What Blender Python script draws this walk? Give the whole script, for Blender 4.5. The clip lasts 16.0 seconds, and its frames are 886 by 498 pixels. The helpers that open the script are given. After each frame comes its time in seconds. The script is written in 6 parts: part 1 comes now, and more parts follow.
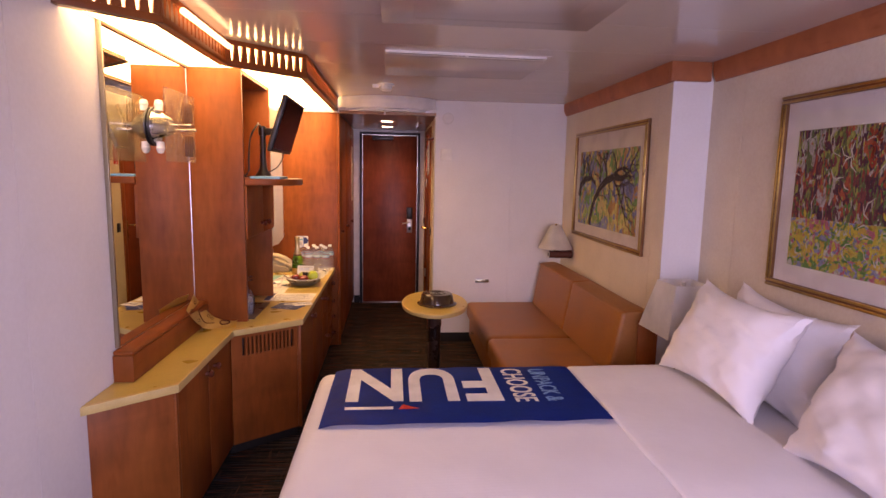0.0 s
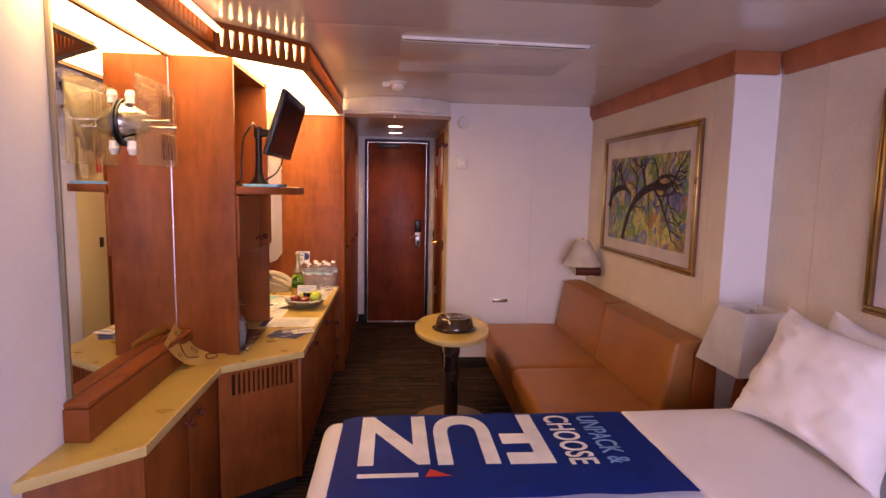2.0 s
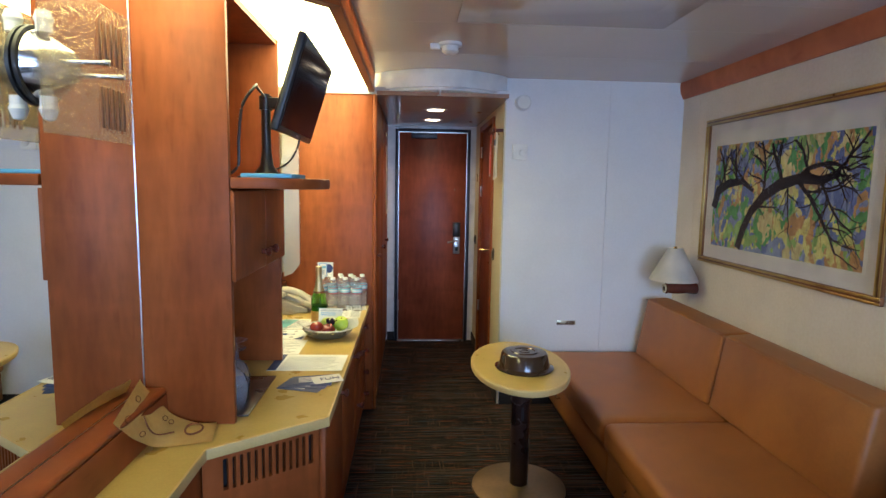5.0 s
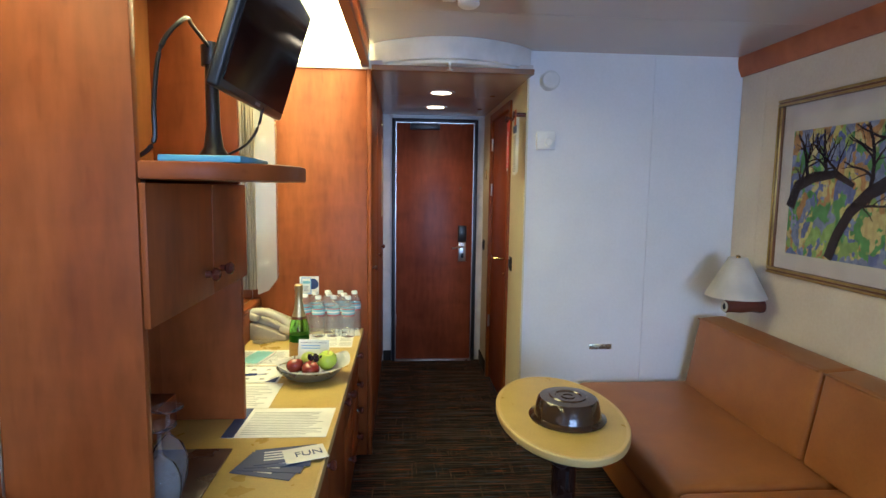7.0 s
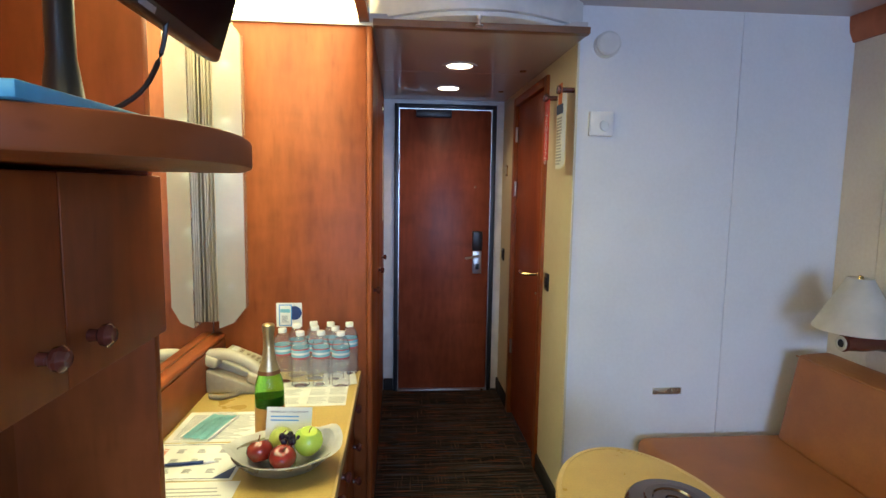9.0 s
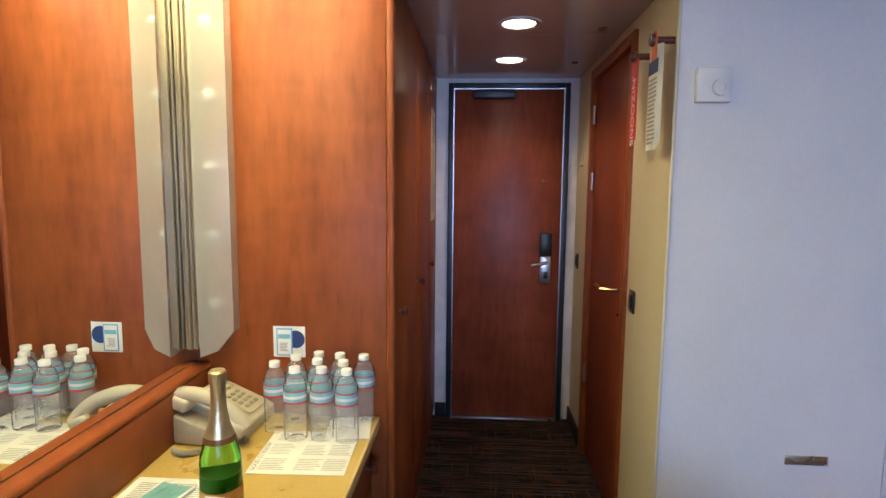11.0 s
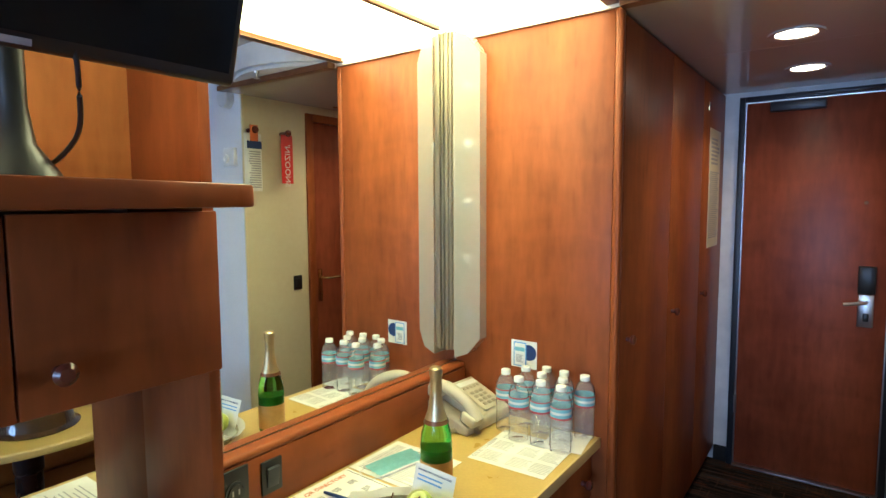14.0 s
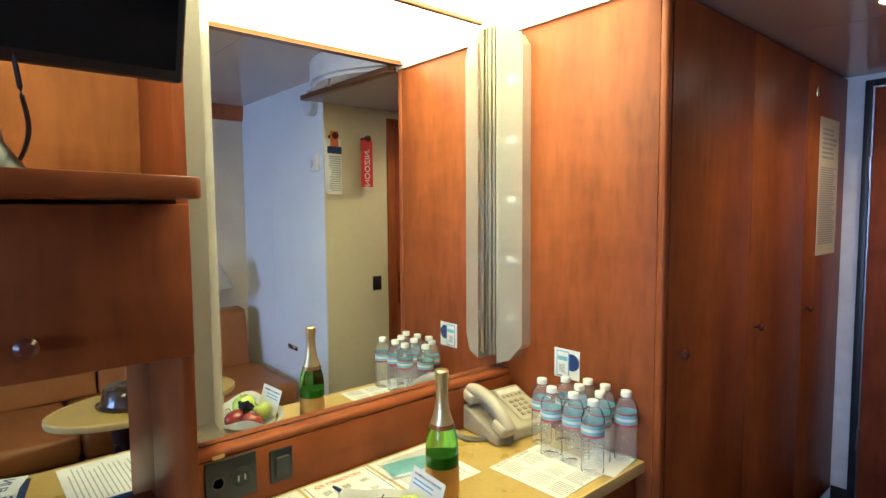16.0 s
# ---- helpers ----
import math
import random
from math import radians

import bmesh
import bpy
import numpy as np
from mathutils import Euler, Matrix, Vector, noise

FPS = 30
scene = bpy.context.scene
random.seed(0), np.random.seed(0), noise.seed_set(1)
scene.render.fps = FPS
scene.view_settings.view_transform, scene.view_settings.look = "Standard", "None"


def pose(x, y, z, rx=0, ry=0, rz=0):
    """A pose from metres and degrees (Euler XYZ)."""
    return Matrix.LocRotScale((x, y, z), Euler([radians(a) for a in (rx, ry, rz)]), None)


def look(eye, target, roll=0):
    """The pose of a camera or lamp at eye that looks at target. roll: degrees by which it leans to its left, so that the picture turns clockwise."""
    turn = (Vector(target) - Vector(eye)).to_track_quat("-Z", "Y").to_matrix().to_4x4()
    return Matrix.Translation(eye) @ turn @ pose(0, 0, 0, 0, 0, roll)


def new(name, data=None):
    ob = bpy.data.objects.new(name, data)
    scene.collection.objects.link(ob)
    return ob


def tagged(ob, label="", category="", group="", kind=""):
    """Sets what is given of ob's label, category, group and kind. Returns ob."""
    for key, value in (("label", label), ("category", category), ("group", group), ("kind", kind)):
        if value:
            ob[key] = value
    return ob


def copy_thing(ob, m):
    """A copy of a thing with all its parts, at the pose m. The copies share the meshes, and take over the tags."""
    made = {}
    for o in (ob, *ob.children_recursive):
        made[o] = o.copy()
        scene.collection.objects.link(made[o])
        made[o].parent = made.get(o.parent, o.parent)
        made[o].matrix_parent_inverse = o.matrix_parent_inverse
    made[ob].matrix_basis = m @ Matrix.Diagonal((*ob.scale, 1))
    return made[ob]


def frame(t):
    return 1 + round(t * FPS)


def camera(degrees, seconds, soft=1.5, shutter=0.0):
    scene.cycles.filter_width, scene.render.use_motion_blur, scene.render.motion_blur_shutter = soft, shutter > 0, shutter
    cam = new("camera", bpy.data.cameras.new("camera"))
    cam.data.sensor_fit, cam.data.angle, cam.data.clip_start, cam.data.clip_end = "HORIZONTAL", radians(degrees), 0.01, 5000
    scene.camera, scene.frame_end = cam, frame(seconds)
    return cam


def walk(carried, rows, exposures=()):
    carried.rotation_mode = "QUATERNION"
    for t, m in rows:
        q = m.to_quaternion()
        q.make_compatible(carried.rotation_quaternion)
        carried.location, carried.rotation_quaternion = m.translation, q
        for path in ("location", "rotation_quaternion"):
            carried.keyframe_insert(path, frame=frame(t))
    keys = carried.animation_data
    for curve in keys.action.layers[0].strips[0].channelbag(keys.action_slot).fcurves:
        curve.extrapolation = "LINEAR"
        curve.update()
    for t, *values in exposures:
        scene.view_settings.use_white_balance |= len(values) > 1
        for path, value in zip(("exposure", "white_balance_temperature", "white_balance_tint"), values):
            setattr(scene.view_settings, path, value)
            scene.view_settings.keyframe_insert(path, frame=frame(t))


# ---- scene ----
cam = camera(77.1, 16.0)
PATH = [
    (0, (0.224, 0.144, 1.545), (0.404, 2.119, 1.279), 1.1),
    (0.5, (0.208, 0.194, 1.533), (0.388, 2.17, 1.279), 1.0),
    (1, (0.191, 0.259, 1.531), (0.374, 2.236, 1.289), 1.0),
    (1.5, (0.179, 0.399, 1.531), (0.363, 2.377, 1.301), 1.0),
    (2, (0.144, 0.605, 1.522), (0.324, 2.584, 1.298), 1.1),
    (2.5, (0.122, 0.758, 1.499), (0.295, 2.738, 1.284), 1.0),
    (3, (0.091, 0.889, 1.496), (0.253, 2.872, 1.285), 1.0),
    (3.5, (0.073, 1.022, 1.485), (0.215, 3.006, 1.276), 1.0),
    (4, (0.037, 1.208, 1.49), (0.168, 3.192, 1.277), 1.1),
    (4.5, (-0.006, 1.359, 1.476), (0.125, 3.344, 1.263), 1.1),
    (4.7, (-0.013, 1.408, 1.485), (0.104, 3.392, 1.262), 1.0),
    (7, (-0.076, 2.146, 1.458), (0.069, 4.128, 1.24), 0.8),
    (7.5, (-0.105, 2.319, 1.454), (0.041, 4.302, 1.234), 0.9),
    (8, (-0.136, 2.513, 1.446), (0.012, 4.495, 1.223), 1.0),
    (8.5, (-0.14, 2.714, 1.443), (0.017, 4.695, 1.22), 1.0),
    (8.7, (-0.139, 2.774, 1.449), (0.023, 4.756, 1.228), 0.9),
    (10.8, (-0.046, 3.425, 1.4), (-0.058, 5.414, 1.19), 0.9),
    (11, (0.004, 3.432, 1.418), (-0.113, 5.416, 1.195), 0.5),
    (11.5, (0.031, 3.466, 1.412), (-0.362, 5.415, 1.195), 0.2),
    (12, (0.054, 3.448, 1.412), (-0.584, 5.331, 1.204), 0.1),
    (12.5, (0.102, 3.428, 1.421), (-0.712, 5.243, 1.221), 0.0),
    (13, (0.173, 3.383, 1.438), (-0.781, 5.13, 1.245), -0.0),
    (13.5, (0.249, 3.331, 1.46), (-0.825, 5.009, 1.28), -0.2),
    (14, (0.335, 3.363, 1.474), (-0.841, 4.972, 1.304), -0.3),
    (14.5, (0.437, 3.449, 1.466), (-0.851, 4.971, 1.312), -0.5),
    (15, (0.496, 3.524, 1.462), (-0.883, 4.964, 1.31), -0.3),
    (15.5, (0.524, 3.575, 1.458), (-0.929, 4.942, 1.312), -0.4),
    (16, (0.525, 3.6, 1.447), (-0.986, 4.903, 1.304), -0.4),
]
EXPOSURES = [(0.0, -0.05, 8000, 66), (1.5, -0.05, 8000, 67), (2.8, 0.03, 7800, 67), (3.6, 0.1, 6700, 40), (4.6, 0.18, 5450, 15), (7.0, 0.2, 5300, 13), (10.8, 0.13, 5250, 21), (11.5, 0.16, 5350, 24), (12.2, 0.26, 5350, 19), (13.2, 0.32, 5000, 8), (16.0, 0.32, 5000, 14)]
walk(cam, [(t, look(eye, target, roll)) for t, eye, target, roll in PATH], EXPOSURES)


# ---- world and light ----
world = bpy.data.worlds.new("world")
scene.world = world
world.use_nodes = True
wn = world.node_tree
sky = wn.nodes.new("ShaderNodeTexSky")
sky.sky_type, sky.sun_disc, sky.sun_elevation, sky.sun_rotation = "NISHITA", False, radians(45), radians(150)
wn.links.new(sky.outputs[0], wn.nodes["Background"].inputs[0])
wn.nodes["Background"].inputs[1].default_value = 0.1


def lamp(name, kind, m, power, colour, size=None, size_y=None):
    data = bpy.data.lights.new(name, kind)
    data.energy, data.color = power, colour
    if kind == "AREA":
        data.shape, data.size = "RECTANGLE", size
        data.size_y = size_y or size
    if kind == "SPOT":
        data.spot_size, data.spot_blend, data.shadow_soft_size = radians(130), 0.6, 0.045
    ob = new(name, data)
    ob.matrix_world = m
    return ob


DAY, WARM = (0.54, 0.72, 1.0), (1.0, 0.70, 0.33)
lamp("balcony_daylight", "AREA", pose(0.6, -2.0, 1.72, 90, 0, 0), 330, DAY, 4.0, 1.9)
lamp("downlight_lamp", "SPOT", pose(0.158, 5.671, 2.036), 14, WARM)
lamp("downlight_lamp", "SPOT", pose(0.158, 6.289, 2.036), 14, WARM)


# ---- materials ----
def material(name, base, rough=0.5, metal=0.0, other=None, scale=(8, 8, 8), detail=4.0, lo=0.35, hi=0.65, fine=60.0, fine_mix=0.15,
             bump=0.0, bump_scale=200.0, coat=0.0, spec=0.5, rough_vary=0.08):
    """Two-scale noise between base and other, fine grain over it, bump and uneven gloss."""
    mat = bpy.data.materials.new(name)
    mat.use_nodes = True
    n, l = mat.node_tree.nodes, mat.node_tree.links
    p = n["Principled BSDF"]
    p.inputs["Roughness"].default_value, p.inputs["Metallic"].default_value = rough, metal
    p.inputs["Coat Weight"].default_value = coat
    p.inputs["Coat Roughness"].default_value = 0.12
    p.inputs["Specular IOR Level"].default_value = spec
    other = other or tuple(c * 0.82 for c in base)
    tc = n.new("ShaderNodeTexCoord")
    mp = n.new("ShaderNodeMapping")
    mp.inputs["Scale"].default_value = scale
    l.new(tc.outputs["Object"], mp.inputs[0])
    a = n.new("ShaderNodeTexNoise")
    a.inputs["Scale"].default_value, a.inputs["Detail"].default_value = 1.0, detail
    l.new(mp.outputs[0], a.inputs[0])
    r = n.new("ShaderNodeValToRGB")
    r.color_ramp.elements[0].position, r.color_ramp.elements[1].position = lo, hi
    r.color_ramp.elements[0].color, r.color_ramp.elements[1].color = (*other, 1), (*base, 1)
    l.new(a.outputs[0], r.inputs[0])
    f = n.new("ShaderNodeTexNoise")
    f.inputs["Scale"].default_value, f.inputs["Detail"].default_value = fine, 3
    l.new(mp.outputs[0] if scale[0] != scale[2] else tc.outputs["Object"], f.inputs[0])
    m = n.new("ShaderNodeMix")
    m.data_type, m.blend_type = "RGBA", "OVERLAY"
    m.inputs[0].default_value = fine_mix
    l.new(r.outputs[0], m.inputs[6])
    l.new(f.outputs[0], m.inputs[7])
    l.new(m.outputs[2], p.inputs["Base Color"])
    rr = n.new("ShaderNodeMapRange")
    rr.inputs[3].default_value, rr.inputs[4].default_value = max(0, rough - rough_vary), min(1, rough + rough_vary)
    l.new(a.outputs[0], rr.inputs[0])
    l.new(rr.outputs[0], p.inputs["Roughness"])
    if bump:
        b = n.new("ShaderNodeTexNoise")
        b.inputs["Scale"].default_value, b.inputs["Detail"].default_value = bump_scale, 3
        l.new(tc.outputs["Object"], b.inputs[0])
        k = n.new("ShaderNodeBump")
        k.inputs["Strength"].default_value, k.inputs["Distance"].default_value = bump, 0.002
        l.new(b.outputs[0], k.inputs["Height"])
        l.new(k.outputs[0], p.inputs["Normal"])
    return mat


def wood(name, base, dark, rough=0.42, scale=(5, 5, 1.1)):
    """Veneer: long soft bands, fine pores and a few short dark flecks along the grain."""
    mat = material(name, base, rough, other=dark, scale=scale, detail=6, lo=0.28, hi=0.70, fine=7, fine_mix=0.3, coat=0.0, spec=0.2)
    n, l = mat.node_tree.nodes, mat.node_tree.links
    p = n["Principled BSDF"]
    src = p.inputs["Base Color"].links[0].from_socket
    tc = n.new("ShaderNodeTexCoord")
    mp = n.new("ShaderNodeMapping")
    mp.inputs["Scale"].default_value = tuple(c * 8 for c in scale)
    l.new(tc.outputs["Object"], mp.inputs[0])
    v = n.new("ShaderNodeTexNoise")
    v.inputs["Scale"].default_value, v.inputs["Detail"].default_value = 1.0, 1
    l.new(mp.outputs[0], v.inputs[0])
    r = n.new("ShaderNodeValToRGB")
    r.color_ramp.elements[0].position, r.color_ramp.elements[1].position = 0.24, 0.34
    r.color_ramp.elements[0].color, r.color_ramp.elements[1].color = (0.72, 0.60, 0.52, 1), (1, 1, 1, 1)
    l.new(v.outputs[0], r.inputs[0])
    m = n.new("ShaderNodeMix")
    m.data_type, m.blend_type = "RGBA", "MULTIPLY"
    m.inputs[0].default_value = 0.35
    l.new(src, m.inputs[6])
    l.new(r.outputs[0], m.inputs[7])
    mp2, v2, m2 = n.new("ShaderNodeMapping"), n.new("ShaderNodeTexNoise"), n.new("ShaderNodeMix")
    mp2.inputs["Scale"].default_value = tuple(9 if c < 2 else 4 for c in scale)
    l.new(tc.outputs["Object"], mp2.inputs[0])
    v2.inputs["Scale"].default_value, v2.inputs["Detail"].default_value, v2.inputs["Distortion"].default_value = 1.0, 3, 0.6
    l.new(mp2.outputs[0], v2.inputs[0])
    m2.data_type, m2.blend_type = "RGBA", "OVERLAY"
    m2.inputs[0].default_value = 0.26
    l.new(m.outputs[2], m2.inputs[6])
    l.new(v2.outputs[0], m2.inputs[7])
    l.new(m2.outputs[2], p.inputs["Base Color"])
    return mat


def glass_like(name, colour, rough=0.0, ior=1.45):
    mat = material(name, colour, rough, rough_vary=0.0, fine_mix=0.0, other=colour)
    p = mat.node_tree.nodes["Principled BSDF"]
    p.inputs["Transmission Weight"].default_value, p.inputs["IOR"].default_value = 1.0, ior
    return mat


def glow(name, colour, strength):
    mat = material(name, colour, 0.4)
    p = mat.node_tree.nodes["Principled BSDF"]
    p.inputs["Emission Color"].default_value, p.inputs["Emission Strength"].default_value = (*colour, 1), strength
    return mat


def clear(name, colour, share, rough=0.1):
    """A thin sheet: part see-through, part glossy."""
    mat = material(name, colour, rough, other=tuple(c * 0.95 for c in colour), fine_mix=0.03, rough_vary=0.03)
    n, l = mat.node_tree.nodes, mat.node_tree.links
    t, m = n.new("ShaderNodeBsdfTransparent"), n.new("ShaderNodeMixShader")
    m.inputs[0].default_value = share
    l.new(t.outputs[0], m.inputs[1])
    l.new(n["Principled BSDF"].outputs[0], m.inputs[2])
    l.new(m.outputs[0], n["Material Output"].inputs[0])
    return mat


CHERRY = wood("cherry_veneer", (0.305, 0.085, 0.018), (0.185, 0.044, 0.010))
CHERRY_X = wood("cherry_edge", (0.305, 0.085, 0.018), (0.185, 0.044, 0.010), scale=(5, 1.1, 5))
OAK = wood("pale_back_veneer", (0.40, 0.155, 0.04), (0.31, 0.11, 0.027))
DOORWOOD = wood("door_veneer", (0.27, 0.068, 0.027), (0.17, 0.037, 0.015), rough=0.36)
CROWN = wood("crown_wood", (0.42, 0.14, 0.06), (0.33, 0.10, 0.04), scale=(5, 1.1, 5))
WALL = material("woven_wall_vinyl", (0.74, 0.725, 0.72), 0.55, other=(0.70, 0.685, 0.675), scale=(3, 3, 3), fine=70, fine_mix=0.12, bump=0.25, bump_scale=320, spec=0.15)
# Same vinyl as WALL, with the tan cast of the lighting put into its colour.
WALL_TAN_CAST = material("tan_lit_wall_vinyl", (0.68, 0.60, 0.50), 0.55, other=(0.63, 0.55, 0.46), scale=(4, 4, 4), fine=70, fine_mix=0.14, bump=0.25, bump_scale=320, spec=0.15)
# Cream that carries the yellow of the warm corridor downlights in its colour.
CREAM = material("cream_warm_lit_vinyl", (0.66, 0.60, 0.42), 0.5, other=(0.62, 0.55, 0.37), scale=(3, 3, 3), fine=38, fine_mix=0.08, bump=0.2, bump_scale=320)
CEIL = material("ceiling_enamel", (0.56, 0.50, 0.46), 0.14, other=(0.54, 0.48, 0.44), scale=(2, 2, 2), fine=200, fine_mix=0.04, rough_vary=0.03)
WHITE = material("white_enamel", (0.78, 0.76, 0.72), 0.4, fine_mix=0.05)
LAMINATE = material("sand_laminate", (0.53, 0.375, 0.095), 0.3, other=(0.48, 0.33, 0.075), scale=(9, 9, 9), fine=160, fine_mix=0.12)
LAM_EDGE = material("laminate_edge", (0.58, 0.43, 0.17), 0.4, other=(0.52, 0.37, 0.13), scale=(9, 9, 9), fine=160)
LEATHER = material("tan_leather", (0.34, 0.125, 0.026), 0.42, other=(0.275, 0.096, 0.02), scale=(5, 5, 5), fine=90, fine_mix=0.12, bump=0.35, bump_scale=420)
LINEN = material("white_linen", (0.82, 0.80, 0.82), 0.85, other=(0.78, 0.76, 0.78), scale=(4, 4, 4), fine=300, fine_mix=0.06, bump=0.5, bump_scale=26)
PILLOWCASE = material("pillow_cotton", (0.84, 0.82, 0.84), 0.85, other=(0.79, 0.77, 0.79), scale=(4, 4, 4), fine=300, fine_mix=0.05, bump=1.0, bump_scale=13)
BLACK = material("black_plastic", (0.012, 0.012, 0.013), 0.35)
SCREEN = material("dark_screen", (0.006, 0.006, 0.007), 0.1, other=(0.006, 0.006, 0.007), spec=0.15)
# Near black of the baseboards; elsewhere the shade inside slots and recesses, as colour.
DARK = material("dark_board_and_recess_shade", (0.012, 0.010, 0.010), 0.8)
FRAME_METAL = material("dark_grey_metal", (0.035, 0.038, 0.045), 0.4, metal=0.3)
STEEL = material("brushed_steel", (0.62, 0.60, 0.57), 0.3, metal=1.0, scale=(20, 20, 2))
CHROME = material("chrome", (0.55, 0.54, 0.53), 0.12, metal=1.0)
BRASS = material("brass", (0.70, 0.52, 0.22), 0.25, metal=1.0)
GOLD = material("gold_moulding", (0.50, 0.34, 0.11), 0.3, metal=0.9, other=(0.36, 0.22, 0.07))
BRONZE = material("bronze_moulding", (0.20, 0.085, 0.03), 0.35, metal=0.3)
RIB = material("bronze_rib", (0.34, 0.28, 0.20), 0.33, metal=0.6, fine_mix=0.0, other=(0.30, 0.25, 0.17))
MIRROR = material("mirror_silver", (0.86, 0.88, 0.87), 0.0, metal=1.0, other=(0.86, 0.88, 0.87), fine_mix=0.0, rough_vary=0.0)
PAPER = material("white_paper", (0.82, 0.81, 0.76), 0.7, fine_mix=0.04)
INK = material("grey_ink", (0.40, 0.40, 0.41), 0.7)
NAVY = material("navy_ink", (0.02, 0.045, 0.16), 0.5)
BLUE = material("royal_blue_vinyl", (0.006, 0.050, 0.36), 0.5, other=(0.006, 0.043, 0.29), bump=0.3, bump_scale=30, spec=0.2)
SKYBLUE = material("pale_blue_print", (0.14, 0.36, 0.70), 0.45)
PRINT_WHITE = material("white_print", (0.78, 0.78, 0.78), 0.45)
RED = material("red_card", (0.62, 0.03, 0.02), 0.45)
ORANGE = material("orange_ink", (0.65, 0.16, 0.03), 0.6)
CYAN = material("cyan_plastic", (0.13, 0.42, 0.62), 0.45)
MASK = material("mask_cloth", (0.36, 0.70, 0.72), 0.8, bump=0.4, bump_scale=120)
KRAFT = material("kraft_paper", (0.72, 0.49, 0.15), 0.75, other=(0.64, 0.42, 0.12), bump=0.4, bump_scale=40)
KRAFT_INK = material("brown_print", (0.20, 0.07, 0.02), 0.8)
BEIGE = material("phone_plastic", (0.56, 0.50, 0.36), 0.42, fine_mix=0.05)
# Phone plastic with shade put into the colour; also serves keys and cord.
BEIGE_DK = material("phone_shadow_plastic", (0.38, 0.33, 0.24), 0.5)
LID = material("smoked_lid", (0.05, 0.026, 0.012), 0.12, coat=0.3)
POLE = material("brown_lacquer", (0.035, 0.018, 0.014), 0.28, coat=0.2)
BASE = material("bronze_base", (0.24, 0.16, 0.08), 0.4, metal=0.7)


def lampshade(name, colour):
    """Fabric that passes part of the light."""
    mat = material(name, colour, 0.85)
    n, l = mat.node_tree.nodes, mat.node_tree.links
    t, m = n.new("ShaderNodeBsdfTranslucent"), n.new("ShaderNodeMixShader")
    t.inputs[0].default_value, m.inputs[0].default_value = (*colour, 1), 0.2
    l.new(n["Principled BSDF"].outputs[0], m.inputs[1])
    l.new(t.outputs[0], m.inputs[2])
    l.new(m.outputs[0], n["Material Output"].inputs[0])
    return mat


SHADE = lampshade("pleated_shade", (0.92, 0.88, 0.80))
SHADE_W = lampshade("white_shade", (0.94, 0.93, 0.92))
BULB = material("opal_bulb", (0.80, 0.78, 0.73), 0.2)
REDWOOD = material("polished_redwood", (0.13, 0.032, 0.018), 0.26, coat=0.2)


def thin_plastic(name, tint, gloss):
    """A thin clear wall: see-through, with a sheen that grows at grazing angles."""
    mat = clear(name, (0.85, 0.88, 0.9), gloss, 0.05)
    n, l = mat.node_tree.nodes, mat.node_tree.links
    first_mix = n["Material Output"].inputs[0].links[0].from_node
    for node in n:
        if node.bl_idname == "ShaderNodeBsdfTransparent":
            node.inputs[0].default_value = (*tint, 1)
    lw, gl, m = n.new("ShaderNodeLayerWeight"), n.new("ShaderNodeBsdfGlossy"), n.new("ShaderNodeMixShader")
    lw.inputs[0].default_value = 0.07
    gl.inputs["Roughness"].default_value = 0.05
    l.new(lw.outputs["Fresnel"], m.inputs[0])
    l.new(first_mix.outputs[0], m.inputs[1])
    l.new(gl.outputs[0], m.inputs[2])
    l.new(m.outputs[0], n["Material Output"].inputs[0])
    return mat


BOTTLE = thin_plastic("bottle_plastic", (1.0, 1.0, 1.0), 0.10)
GLASS = thin_plastic("clear_glass", (0.99, 0.99, 0.99), 0.10)
GREEN = glass_like("green_glass", (0.26, 0.62, 0.08), 0.02, 1.3)
FOIL = material("gold_foil", (0.66, 0.53, 0.27), 0.32, metal=0.85, bump=0.9, bump_scale=90)
LABEL_TAN = material("amber_label", (0.55, 0.30, 0.06), 0.4, metal=0.3)
BAND_BLUE = clear("label_blue", (0.24, 0.56, 0.68), 0.85, 0.3)
BAND_RED = material("label_red", (0.55, 0.06, 0.07), 0.4)
CAP = material("bottle_cap", (0.82, 0.82, 0.80), 0.4)
APPLE_G = material("green_apple", (0.36, 0.55, 0.03), 0.25, other=(0.50, 0.62, 0.08), coat=0.3)
PEAR_G = material("pear_skin", (0.42, 0.48, 0.07), 0.35, coat=0.2)
APPLE_R = material("red_apple", (0.20, 0.012, 0.010), 0.22, other=(0.30, 0.05, 0.02), coat=0.3)
GRAPE = material("dark_grape", (0.015, 0.008, 0.018), 0.2)
NAPKIN = material("paper_napkin", (0.80, 0.80, 0.77), 0.9, bump=0.4, bump_scale=60)
BOWLMAT = material("pewter_bowl", (0.42, 0.38, 0.26), 0.28, metal=0.75)
ACRYLIC = clear("frosted_acrylic", (0.56, 0.54, 0.47), 0.48, 0.2)
PANE = clear("picture_glass", (0.02, 0.02, 0.02), 0.06, 0.03)
MAT_BOARD = material("mat_board", (0.72, 0.66, 0.64), 0.85)
MAT_INNER = material("mat_board_inner", (0.74, 0.70, 0.63), 0.85)
DIFFUSER = glow("luminous_diffuser", (1.0, 0.86, 0.36), 10.5)
TUBE = glow("lamp_tube", (1.0, 0.76, 0.34), 4.0)
DOWN = glow("downlight_lens", (1.0, 0.78, 0.45), 14.0)


